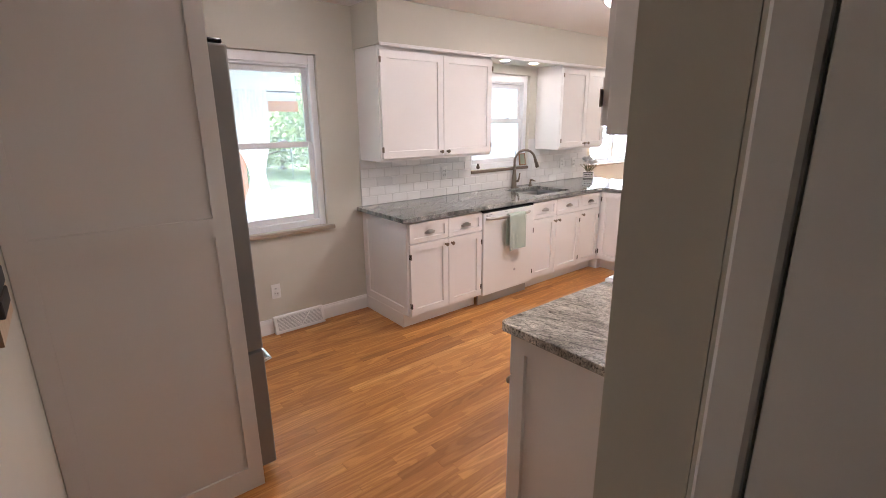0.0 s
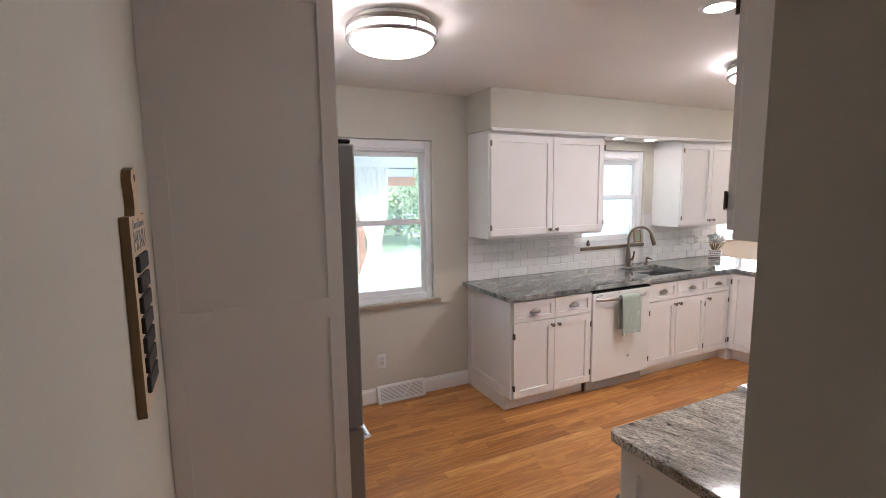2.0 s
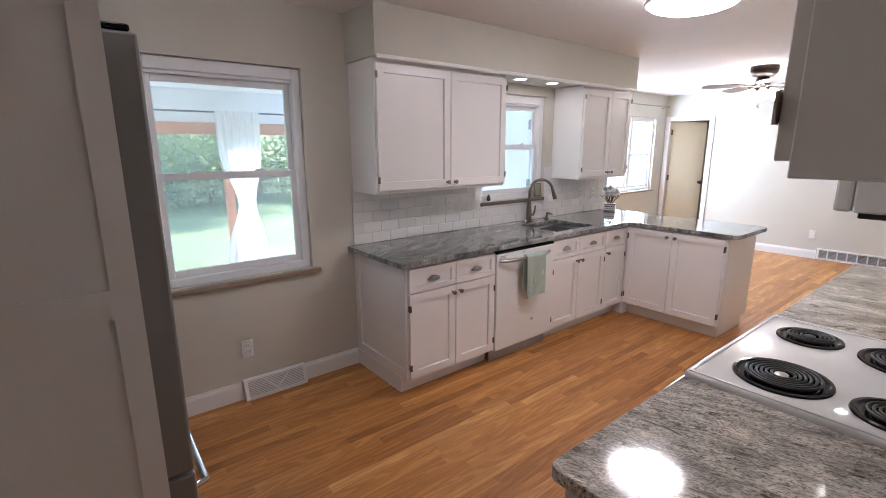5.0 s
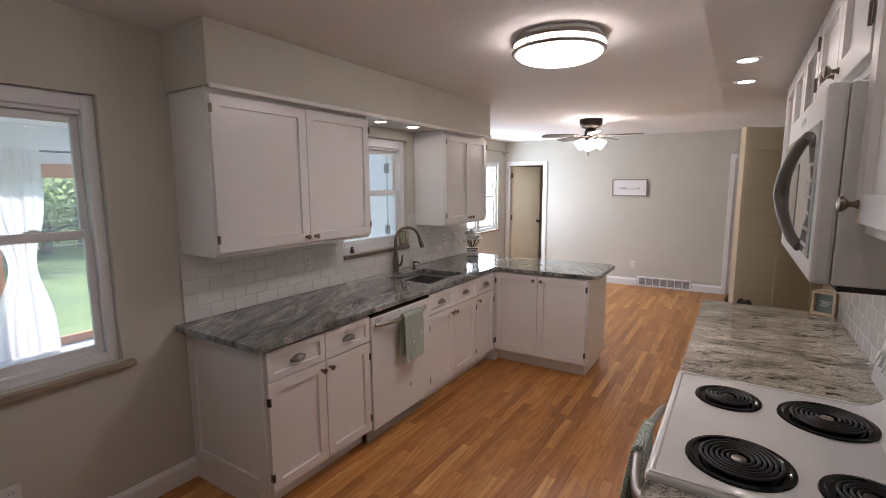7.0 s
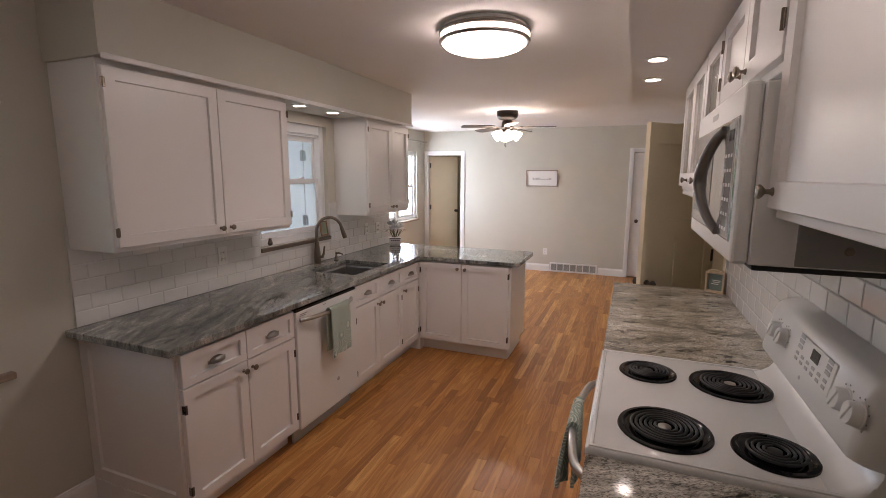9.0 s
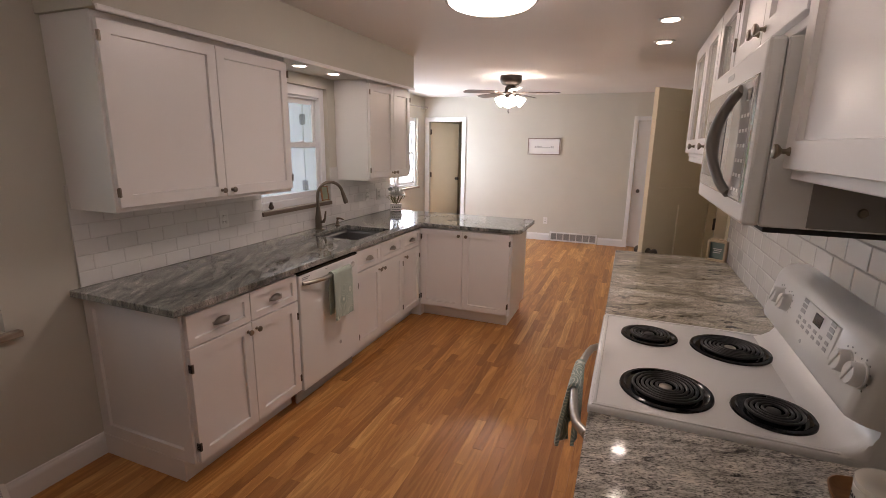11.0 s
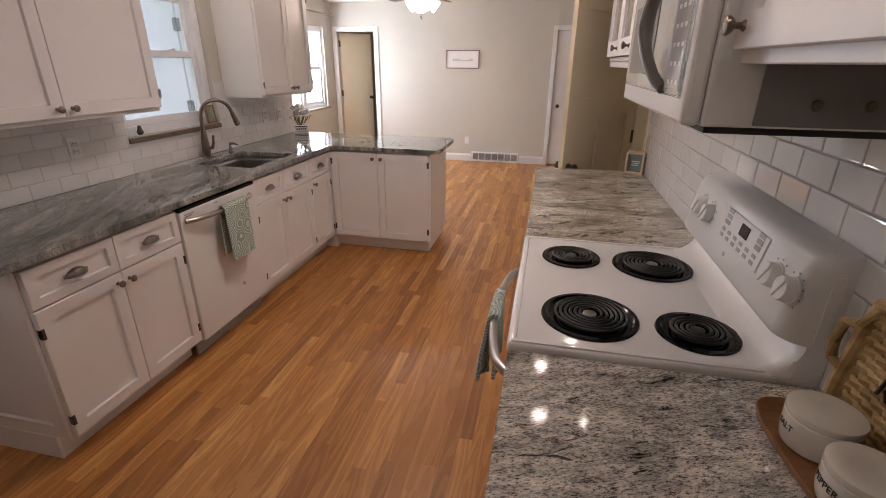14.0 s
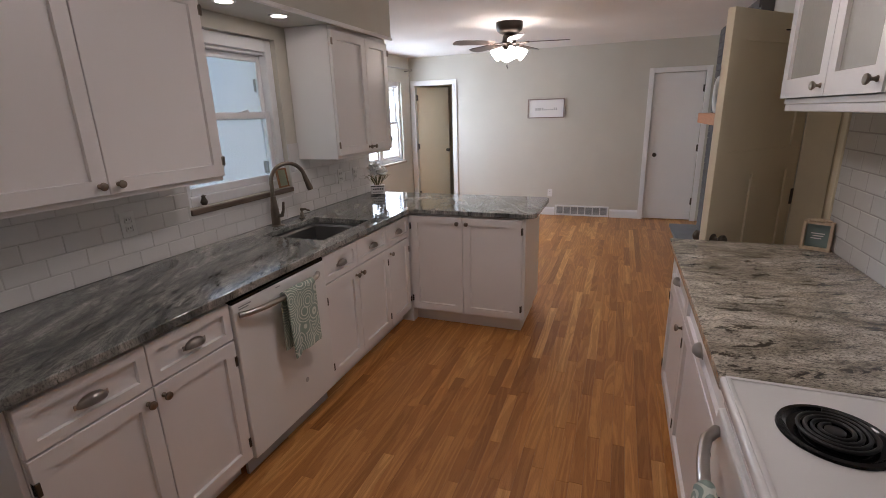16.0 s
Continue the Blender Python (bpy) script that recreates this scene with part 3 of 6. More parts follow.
moved(b, Matrix.Translation((EW + 0.012, 1.220, 0.93)) @ pose(0, 0, 0, 0, -90, 0))
part("door_knob", b, HINGE, leaf, "dark brass door knob", True)

# the cream panelled door that stands open beside the worktop
HX, HY, LX, LY = 4.700, 0.737, 4.132, 1.238
ang = math.degrees(math.atan2(LY - HY, LX - HX))
dlen = math.hypot(LX - HX, LY - HY)
DM = Matrix.Translation((HX, HY, 0)) @ pose(0, 0, 0, 0, 0, ang)
door_3 = thing("door_3", "cream painted three-panel door, standing open", "door", (HX, HY, 0), kind="structure")
b = bmesh.new()
T = 0.034
us = [0, 0.09, dlen / 2 - 0.045, dlen / 2 + 0.045, dlen - 0.09, dlen]
vs = [0.012, 0.22, 1.215, 1.34, 1.86, 1.995]


def sunk(u, v):
    """The sunk fields: one across the top, two side by side below."""
    return 0.09 < u < dlen - 0.09 and (1.34 < v < 1.86 or (0.22 < v < 1.215 and abs(u - dlen / 2) > 0.045))


solid = cells(us, vs, lambda u, v: not sunk(u, v), -T / 2, T / 2, "xzy")
thin = cells(us, vs, sunk, -0.007, 0.007, "xzy")
leaf = part("leaf", moved(joined(b, solid, thin), DM), BEIGE, door_3)
for s in (-1, 1):
    k = lathe([(0.026, 0), (0.026, 0.006), (0.011, 0.012), (0.010, 0.030), (0.026, 0.042), (0.029, 0.056), (0.02, 0.066), (0, 0.068)], 18)
    part("door_knob", moved(k, DM @ Matrix.Translation((dlen - 0.06, s * T / 2, 0.90)) @ pose(0, 0, 0, -90 * s, 0, 0)), HINGE, leaf, "dark bronze door knob", True)
hk = tube([(dlen / 2 - 0.06, T / 2, 1.92), (dlen / 2 - 0.06, T / 2 + 0.03, 1.915), (dlen / 2 - 0.06, T / 2 + 0.035, 1.945)], 0.004, 8)
part("coat_hook", moved(hk, DM), HINGE, leaf)
hk = boxed(dlen / 2 - 0.12, dlen / 2 + 0.02, -T / 2 - 0.008, -T / 2, 1.91, 1.925, bevel=0.002)
for i in range(3):
    tube([(dlen / 2 - 0.10 + 0.05 * i, -T / 2, 1.92), (dlen / 2 - 0.10 + 0.05 * i, -T / 2 - 0.03, 1.912), (dlen / 2 - 0.10 + 0.05 * i, -T / 2 - 0.036, 1.935)], 0.004, 8, hk)
part("hook_rail", moved(hk, DM), HINGE, leaf)
for z in (0.25, 1.05, 1.82):
    part("hinge", moved(boxed(-0.012, 0.012, -0.022, 0.022, z - 0.045, z + 0.045, bevel=0.001), DM), HINGE, door_3, "dark bronze hinge")
b = boxed(4.106, 4.165, SW, SW + 0.018, 0, 2.09, bevel=0.003)
boxed(4.70, 4.775, SW, SW + 0.018, 0, 2.09, bevel=0.003, bm=b)
boxed(4.1655, 4.6995, SW, SW + 0.018, 2.02, 2.09, bevel=0.003, bm=b)
solo("trim", b, BEIGE, "cream painted closet door casing", kind="structure")
b = boxed(4.684, 4.6985, SW - 0.153, SW - 0.001, 0, 2.019)
boxed(4.1665, 4.181, SW - 0.153, SW - 0.001, 0, 2.019, bm=b)
boxed(4.1815, 4.6835, SW - 0.153, SW - 0.001, 2.005, 2.019, bm=b)
solo("trim", b, BEIGE, "cream painted closet door lining", kind="structure")

# hall doorway beside the camera's start: casing and shut door
b = boxed(0.775, 0.80, 0.487, 0.545, 0, 2.13, bevel=0.006)
boxed(0.775, 0.80, -0.42, -0.36, 0, 2.13, bevel=0.006, bm=b)
boxed(0.775, 0.80, -0.3595, 0.4865, 2.05, 2.13, bevel=0.006, bm=b)
solo("trim", b, TRIM, "white painted hall door casing", kind="structure")
door_4 = thing("door_4", "white painted flat hall door, shut", "door", (0.82, 0.06, 0), kind="structure")
part("leaf", boxed(0.783, 0.818, -0.355, 0.481, 0.012, 2.045, bevel=0.002), TRIM, door_4)


def sash_window(name, label, x0, x1, z0, z1, yin, mid, sill_z, sill_x, fr=0.05, sill_mat=None, reach=0.035):
    """A white double-hung window in an opening of a wall that faces south; yin is the wall's inner face."""
    w = thing(name, label, "window", ((x0 + x1) / 2, yin, z0), kind="structure")
    y0, y1 = yin + 0.035, yin + 0.125
    g = 0.0008
    b = boxed(x0, x0 + fr, y0, y1, z0 + g, z1 - g, bevel=0.004)
    boxed(x1 - fr, x1, y0, y1, z0 + g, z1 - g, bevel=0.004, bm=b)
    boxed(x0 + fr, x1 - fr, y0 + 0.001, y1, z1 - fr - 0.02, z1 - g, bevel=0.004, bm=b)
    boxed(x0 + fr, x1 - fr, y0 + 0.001, y1, z0 + g, z0 + fr, bevel=0.004, bm=b)
    boxed(x0 + fr, x1 - fr, y0 + 0.018, y1, z1 - fr - 0.038, z1 - fr - 0.02, bevel=0.003, bm=b)
    part("window_frame", b, VINYL, w)
    st = 0.034
    for nm, a, c, dy in (("lower_sash", z0 + fr, mid + 0.022, 0.028), ("upper_sash", mid - 0.022, z1 - fr - 0.038, 0.055)):
        ya, yb = y0 + dy, y0 + dy + 0.024
        s0, s1 = x0 + fr, x1 - fr
        b = boxed(s0, s0 + st, ya, yb, a, c, bevel=0.003)
        boxed(s1 - st, s1, ya, yb, a, c, bevel=0.003, bm=b)
        boxed(s0 + st, s1 - st, ya, yb, a, a + 0.042, bevel=0.003, bm=b)
        boxed(s0 + st, s1 - st, ya, yb, c - 0.040, c, bevel=0.003, bm=b)
        s = part(nm, b, VINYL, w)
        p = part("pane", boxed(s0 + st - 0.002, s1 - st + 0.002, ya + 0.010, ya + 0.013, a + 0.040, c - 0.038), PANE, s, "clear window glass")
        p.visible_shadow = False
        if nm == "lower_sash":
            for f in (0.28, 0.72):
                xc = s0 + f * (s1 - s0)
                k = boxed(xc - 0.030, xc + 0.030, ya + 0.002, yb, c, c + 0.008, bevel=0.003)
                boxed(xc - 0.012, xc + 0.020, ya - 0.004, yb - 0.004, c + 0.008, c + 0.016, bevel=0.003, bm=k)
                part("sash_lock", k, VINYL, s)
    part("window_sill", boxed(sill_x[0], sill_x[1], yin - reach, yin + 0.033, sill_z - 0.030, sill_z, bevel=0.005, seg=2), sill_mat or SILL, w, "brown sill board")
    return w


sash_window("window_1", "white double-hung window looking onto the porch", 0.83, 1.722, 0.795, 2.072, NW, 1.428, 0.794, (0.795, 1.770))
sash_window("window_2", "small white double-hung window above the sink", 3.265, 4.11, 1.115, 2.045, NW, 1.588, 1.114, (3.267, 4.108), 0.055, DARKSILL, 0.022)
sash_window("window_3", "white dining room window with a curtain rod above", 7.05, 7.75, 0.86, 2.06, DN, 1.45, 0.859, (7.02, 7.749))
sash_window("window_3", "white dining room window with a curtain rod above", 7.752, 8.46, 0.86, 2.06, DN, 1.45, 0.859, (7.753, 8.49))

# ---- sink run ----


def drawer_front(parent, x, z, w, h, y, way, pulls=True):
    d = part("drawer_front", front_bm(x, y, z, w, h, way, rail=0.036), WHITE, parent)
    if pulls:
        yy = y - 0.02 if way == "s" else y + 0.02
        cup_pull(x + w / 2, yy, z + h / 2, way, d)
    return d


def base_unit(name_label, x0, x1, fronts, y, depth, way="s", toe=0.075, body_top=CT - 0.036, group=""):
    """A base cabinet: body, toe board, framed drawer and door fronts. fronts: (x0, x1, knob side)."""
    s = -1 if way == "s" else 1
    c = thing("base_cabinet", name_label, "cabinet", ((x0 + x1) / 2, y - s * depth / 2, 0), group)
    ya, yb = sorted((y, y - s * depth))
    part("body", boxed(x0 + 0.001, x1 - 0.001, ya, yb, 0.115, body_top), WHITE, c)
    if body_top < 0.8:
        fa, fb = sorted((y, y - s * 0.02))
        part("face_frame", boxed(x0 + 0.001, x1 - 0.001, fa, fb, body_top + 0.001, CT - 0.036), WHITE, c)
    ta, tb = sorted((y - s * toe, y - s * (toe + 0.02)))
    part("toe_board", boxed(x0 + 0.001, x1 - 0.001, ta, tb, 0, 0.114), TRIM, c)
    for a, z, side in fronts:
        drawer_front(c, a + 0.002, 0.700, z - a - 0.004, 0.155, y, way)
        d = part("door", front_bm(a + 0.002, y, 0.118, z - a - 0.004, 0.575, way), WHITE, c)
        kx = a + 0.03 if side == "l" else z - 0.03
        knob(kx, y + s * 0.02, 0.650, way, d)
        hx = z - 0.008 if side == "l" else a + 0.008
        for hz in (0.20, 0.60):
            b = boxed(hx - 0.006, hx + 0.006, min(y, y + s * 0.024), max(y, y + s * 0.024), hz - 0.022, hz + 0.022, bevel=0.001)
            part("hinge", b, HINGE, d, "dark bronze hinge")
    return c


DEP = NW - FACE - 0.004
c1 = base_unit("white shaker base cabinet with two drawers and two doors", 2.050, 2.800, [(2.052, 2.430, "r"), (2.430, 2.798, "l")], FACE, DEP)
# framed end panel down to the floor
b = moved(shaker(DEP - 0.002, 0.755, t=0.014, rail=0.06), Matrix.Translation((2.049, NW - 0.004, 0.115)) @ pose(0, 0, 0, 0, 0, -90))
part("end_panel", b, WHITE, c1)
part("plinth", boxed(2.033, 2.049, FACE + 0.072, NW - 0.004, 0, 0.114, bevel=0.002), WHITE, c1)
base_unit("white shaker base cabinet under the sink with three drawer fronts", 3.445, 4.547, [(3.447, 3.795, "r"), (3.795, 4.190, "l"), (4.190, 4.530, "l")], FACE, DEP, body_top=0.66)

# dishwasher
dw = thing("dishwasher", "white dishwasher with a bowed nickel handle", "dishwasher", (3.12, 3.4, 0))
part("body", boxed(2.804, 3.440, FACE + 0.012, NW - 0.01, 0.10, CT - 0.04), GREYPLASTIC, dw)
dd = part("door", boxed(2.803, 3.441, FACE - 0.032, FACE + 0.010, 0.105, 0.842, bevel=0.006, seg=2), PLASTIC, dw)
part("control_strip", boxed(2.805, 3.439, FACE - 0.028, FACE + 0.010, 0.8425, 0.862, bevel=0.003), BLACK, dw, "black control strip")
part("toe_panel", boxed(2.808, 3.436, FACE + 0.035, FACE + 0.05, 0.0, 0.10), GREYPLASTIC, dw)
hpts = []
for i in range(17):
    f = i / 16
    hpts.append((2.825 + 0.545 * f, FACE - 0.040 - 0.052 * math.sin(math.pi * f) ** 0.6, 0.795))
part("handle", tube(hpts, 0.013, 12), NICKEL, dd, "bowed brushed nickel handle", True)
for row in ((2.833, 2.903, 0.822, 0.005), (2.833, 2.888, 0.812, 0.005), (3.06, 3.09, 0.826, 0.004)):
    bars("print", [row], Matrix.Translation((0, FACE - 0.0322, 0)), GREYPRINT, dd)
b = lathe([(0.013, 0), (0.013, 0.002), (0, 0.0021)], 18)
part("badge", moved(b, Matrix.Translation((3.20, FACE - 0.032, 0.275)) @ pose(0, 0, 0, 90, 0, 0)), GREYPLASTIC, dd, "round grey badge", True)


def towel(label, x0, x1, y, ztop, drop_front, drop_back, r=0.018, way=-1, flare=0.0, thick=0.005):
    """A towel folded over a bar: a sheet with soft folds and thickness."""
    b = bmesh.new()
    prof = []
    for i in range(13):
        prof.append((way * (r + 0.004 + flare * math.sin(1.5 * (1 - i / 12))), ztop - drop_front * (1 - i / 12) - r))
    for i in range(1, 8):
        a = math.pi * i / 8
        prof.append((way * r * math.cos(a), ztop - r + r * math.sin(a)))
    for i in range(11):
        prof.append((-way * r * 0.8, ztop - r - drop_back * i / 10))
    n = 14
    rows = []
    for k, (d, z) in enumerate(prof):
        row = []
        for i in range(n + 1):
            u = i / n
            hang = max(0.0, (ztop - z) / max(drop_front, 0.01))
            x = x0 + (x1 - x0) * u + 0.012 * hang * math.sin(5 * u + 2) + (0.010 * math.sin(9 * u) * hang if d * way > 0 else -0.02 * hang)
            yy = y + d + way * (0.006 + 0.4 * flare) * math.sin(u * 11 + 0.6) * hang * (1 if d * way > 0 else 0.3)
            row.append(b.verts.new((x, yy, z + (0.010 * math.sin(3.1 * u) * hang if k == 0 else 0))))
        rows.append(row)
    for p, q in zip(rows, rows[1:]):
        for i in range(n):
            b.faces.new((p[i], p[i + 1], q[i + 1], q[i]))
    bmesh.ops.recalc_face_normals(b, faces=b.faces)
    bmesh.ops.solidify(b, geom=b.faces[:], thickness=thick)
    return solo("dish_towel", b, TOWEL, label, "towel", smooth=True)


towel("mint patterned dish towel hanging from the dishwasher handle", 3.035, 3.245, FACE - 0.09, 0.823, 0.315, 0.27)

# peninsula cabinet
pen = thing("peninsula_cabinet", "white shaker peninsula cabinet with two doors", "cabinet", (4.80, 2.65, 0))
PY0, PY1 = 2.245, 3.10
part("body", boxed(PFACE, 5.13, PY0, PY1, 0.115, CT - 0.036), WHITE, pen)
part("body_corner", boxed(PFACE + 0.001, 5.13, PY1 + 0.001, NW - 0.004, 0.0, CT - 0.036), WHITE, pen)
part("plinth", boxed(PFACE + 0.075, 5.128, PY0 + 0.025, PY1, 0, 0.114, bevel=0.002), TRIM, pen)
part("filler", boxed(PFACE - 0.004, PFACE - 0.0005, PY1 - 0.03, PY1 + 0.02, 0.118, 0.868), WHITE, pen)
for a, z, side in ((2.252, 2.683, 1), (2.683, 3.090, 0)):
    d = part("door", front_bm(PFACE, a + 0.002, 0.125, z - a - 0.004, 0.735, "w"), WHITE, pen)
    knob(PFACE - 0.02, z - 0.035 if side else a + 0.035, 0.815, "w", d)
    for hz in (0.21, 0.78):
        yy = a + 0.004 if side else z - 0.004
        part("hinge", boxed(PFACE - 0.026, PFACE, yy - 0.006, yy + 0.006, hz - 0.024, hz + 0.024, bevel=0.001), HINGE, d, "dark bronze hinge")
part("end_panel", boxed(PFACE + 0.002, 5.128, PY0 - 0.012, PY0 - 0.0005, 0.117, CT - 0.037, bevel=0.002), WHITE, pen)

# worktops
SX0, SX1, SY0, SY1 = 3.590, 4.110, 3.195, 3.620
b = cells([1.985, SX0, SX1, 4.515, 5.205], [2.165, 3.085, SY0, SY1, NW - 0.002],
          lambda x, y: not (SX0 < x < SX1 and SY0 < y < SY1) and not (y < 3.085 and x < 4.515), CT - 0.034, CT, "xyz")
round_off = [e for e in b.edges if abs(e.verts[0].co.z - e.verts[1].co.z) > 0.02 and min(e.verts[0].co.y, e.verts[1].co.y) < 2.17 and e.verts[0].co.x > 4.5]
bmesh.ops.bevel(b, geom=round_off, offset=0.07, segments=5, profile=0.5, affect="EDGES")
sharp = [e for e in b.edges if len(e.link_faces) == 2 and e.calc_face_angle(0) > 0.9]
bmesh.ops.bevel(b, geom=sharp, offset=0.004, segments=2, profile=0.5, affect="EDGES")
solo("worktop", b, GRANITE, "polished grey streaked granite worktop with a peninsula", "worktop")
SCT = 1.392
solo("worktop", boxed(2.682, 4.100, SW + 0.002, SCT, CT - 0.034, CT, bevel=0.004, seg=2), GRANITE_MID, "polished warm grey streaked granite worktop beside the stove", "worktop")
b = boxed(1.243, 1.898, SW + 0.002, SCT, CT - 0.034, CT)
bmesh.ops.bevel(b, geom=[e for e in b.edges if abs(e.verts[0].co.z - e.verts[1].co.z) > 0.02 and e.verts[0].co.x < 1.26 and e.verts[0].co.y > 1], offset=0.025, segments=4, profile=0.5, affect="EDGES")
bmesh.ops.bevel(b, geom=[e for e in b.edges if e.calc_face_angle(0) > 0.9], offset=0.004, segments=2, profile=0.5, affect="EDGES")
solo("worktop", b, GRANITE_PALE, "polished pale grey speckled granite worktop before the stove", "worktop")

# sink
b = cells([SX0 - 0.012, SX0, SX1, SX1 + 0.012], [SY0 - 0.012, SY0, SY1, SY1 + 0.012], lambda x, y: not (SX0 < x < SX1 and SY0 < y < SY1), CT - 0.044, CT - 0.0345, "xyz")
bowl = bmesh.new()
rings = []
for ins, z in ((-0.006, CT - 0.040), (0.004, CT - 0.06), (0.012, CT - 0.20), (0.05, CT - 0.225)):
    rings.append([bowl.verts.new(p) for p in ((SX0 + ins, SY0 + ins, z), (SX1 - ins, SY0 + ins, z), (SX1 - ins, SY1 - ins, z), (SX0 + ins, SY1 - ins, z))])
for p, q in zip(rings, rings[1:]):
    for i in range(4):
        bowl.faces.new((p[i], p[(i + 1) % 4], q[(i + 1) % 4], q[i]))
bowl.faces.new(rings[-1])
sink = thing("kitchen_sink", "undermount stainless steel sink bowl", "sink", ((SX0 + SX1) / 2, (SY0 + SY1) / 2, CT - 0.25))
part("bowl", joined(b, bowl), STEEL, sink)
part("drain", lathe([(0.045, 0), (0.045, 0.004), (0.034, 0.006), (0.03, 0.002), (0, 0.002)], 20, m=Matrix.Translation((3.875, 3.42, CT - 0.2249))), DARKNICKEL, sink, "", True)

# faucet
fx, fy = 3.825, 3.700
fct = thing("kitchen_faucet", "brushed nickel gooseneck faucet with a pull-down head", "faucet", (fx, fy, CT))
part("base", lathe([(0.032, 0), (0.032, 0.006), (0.028, 0.010), (0.027, 0.06), (0.026, 0.10), (0.020, 0.15), (0.016, 0.19)], 20, m=Matrix.Translation((fx, fy, CT))), DARKNICKEL, fct, "", True)
pts = [(fx, fy, CT + 0.13), (fx, fy, CT + 0.28)]
for i in range(1, 15):
    a = math.pi * 0.93 * i / 14
    pts.append((fx + 0.088 * (1 - math.cos(a)), fy - 0.062 * (1 - math.cos(a)), CT + 0.28 + 0.108 * math.sin(a)))
part("spout", tube(pts, 0.0125, 14), DARKNICKEL, fct, "", True)
e = Vector(pts[-1])
dvec = (Vector(pts[-1]) - Vector(pts[-2])).normalized()
part("spray_head", tube([e, e + dvec * 0.012, e + dvec * 0.03, e + dvec * 0.085, e + dvec * 0.10], [0.0135, 0.015, 0.016, 0.020, 0.018], 16), DARKNICKEL, fct, "", True)
part("lever", tube([(fx, fy - 0.02, CT + 0.065), (fx + 0.01, fy - 0.045, CT + 0.07), (fx + 0.014, fy - 0.055, CT + 0.10), (fx + 0.018, fy - 0.060, CT + 0.155)], [0.013, 0.013, 0.009, 0.007], 12), DARKNICKEL, fct, "", True)
sd = thing("soap_dispenser", "small dark nickel soap pump by the sink", "soap dispenser", (4.07, 3.685, CT))
part("collar", lathe([(0.022, 0), (0.022, 0.005), (0.013, 0.012), (0.012, 0.035), (0.008, 0.04), (0.008, 0.055)], 18, m=Matrix.Translation((4.07, 3.685, CT))), DARKNICKEL, sd, "", True)
part("nozzle", tube([(4.07, 3.69, CT + 0.058), (4.075, 3.66, CT + 0.062), (4.08, 3.625, CT + 0.052)], [0.011, 0.008, 0.005], 12), DARKNICKEL, sd, "", True)
part("hole_cover", lathe([(0.026, 0), (0.026, 0.004), (0.018, 0.007), (0, 0.007)], 18, m=Matrix.Translation((3.84, 3.68, CT))), DARKNICKEL, sd, "", True)


def wall_unit(label, x0, x1, doors, y, wall_y, z0, z1, way, group="", glass=False, lip=0.03):
    """A wall cabinet with framed doors; doors: (x0, x1, knob side)."""
    s = -1 if way == "s" else 1
    c = thing("wall_cabinet", label, "cabinet", ((x0 + x1) / 2, wall_y, z0), group)
    ya, yb = sorted((y, wall_y - s * -0.002 if s > 0 else wall_y - 0.002))
    if glass:
        t = 0.018
        part("side_panel", boxed(x0, x0 + t, ya, yb, z0, z1), WHITE, c)
        part("side_panel", boxed(x1 - t, x1, ya, yb, z0, z1), WHITE, c)
        part("bottom_panel", boxed(x0 + t, x1 - t, ya, yb, z0, z0 + t), WHITE, c)
        part("top_panel", boxed(x0 + t, x1 - t, ya, yb, z1 - t, z1), WHITE, c)
        part("back_panel", boxed(x0 + t, x1 - t, ya, ya + 0.01, z0 + t, z1 - t), WHITE, c)
        part("shelf", boxed(x0 + t, x1 - t, ya + 0.01, yb - 0.02, z0 + 0.30, z0 + 0.315), WHITE, c)
    else:
        part("body", boxed(x0, x1, ya, yb, z0, z1, bevel=0.002), WHITE, c)
    for a, z, side in doors:
        w, h, zz = z - a - 0.004, z1 - z0 - lip - 0.022, z0 + 0.022
        if glass:
            f = 0.062
            yo = sorted((y, y + s * 0.02))
            b = cells([a + 0.002, a + 0.002 + f, z - 0.002 - f, z - 0.002], [zz, zz + f + 0.01, zz + h - f, zz + h], lambda u, v: not (a + 0.002 + f < u < z - 0.002 - f and zz + f + 0.01 < v < zz + h - f), yo[0], yo[1], "xzy")
            d = part("door", b, WHITE, c)
            part("pane", boxed(a + f - 0.004, z - f + 0.004, y + s * 0.006 - 0.002, y + s * 0.006 + 0.002, zz + f, zz + h - f + 0.006), FROST, d, "seeded glass pane")
        else:
            d = part("door", front_bm(a + 0.002, y, zz, w, h, way), WHITE, c)
        kx = a + 0.035 if side == "l" else z - 0.035
        knob(kx, y + s * 0.02, zz + 0.035, way, d)
        hx = z - 0.006 if side == "l" else a + 0.006
        for hz in () if glass else (zz + 0.07, zz + h - 0.07):
            hinge(hx - 0.004 if side == "r" else hx + 0.004, y + s * 0.0205, hz, way, d)
    return c


UF = 3.452
wall_unit("white shaker wall cabinet with two doors", 2.046, 3.212, [(2.056, 2.655, "r"), (2.655, 3.210, "l")], UF, NW, 1.290, 2.130, "s")
wall_unit("white shaker wall cabinet with two doors past the sink window", 4.217, 5.003, [(4.223, 4.655, "r"), (4.655, 4.998, "l")], UF, NW, 1.290, 2.130, "s")
solo("scribe_moulding", boxed(2.034, 5.005, 3.380, 3.394, 2.116, 2.141, bevel=0.004), TRIM, "thin white moulding under the soffit", kind="structure")

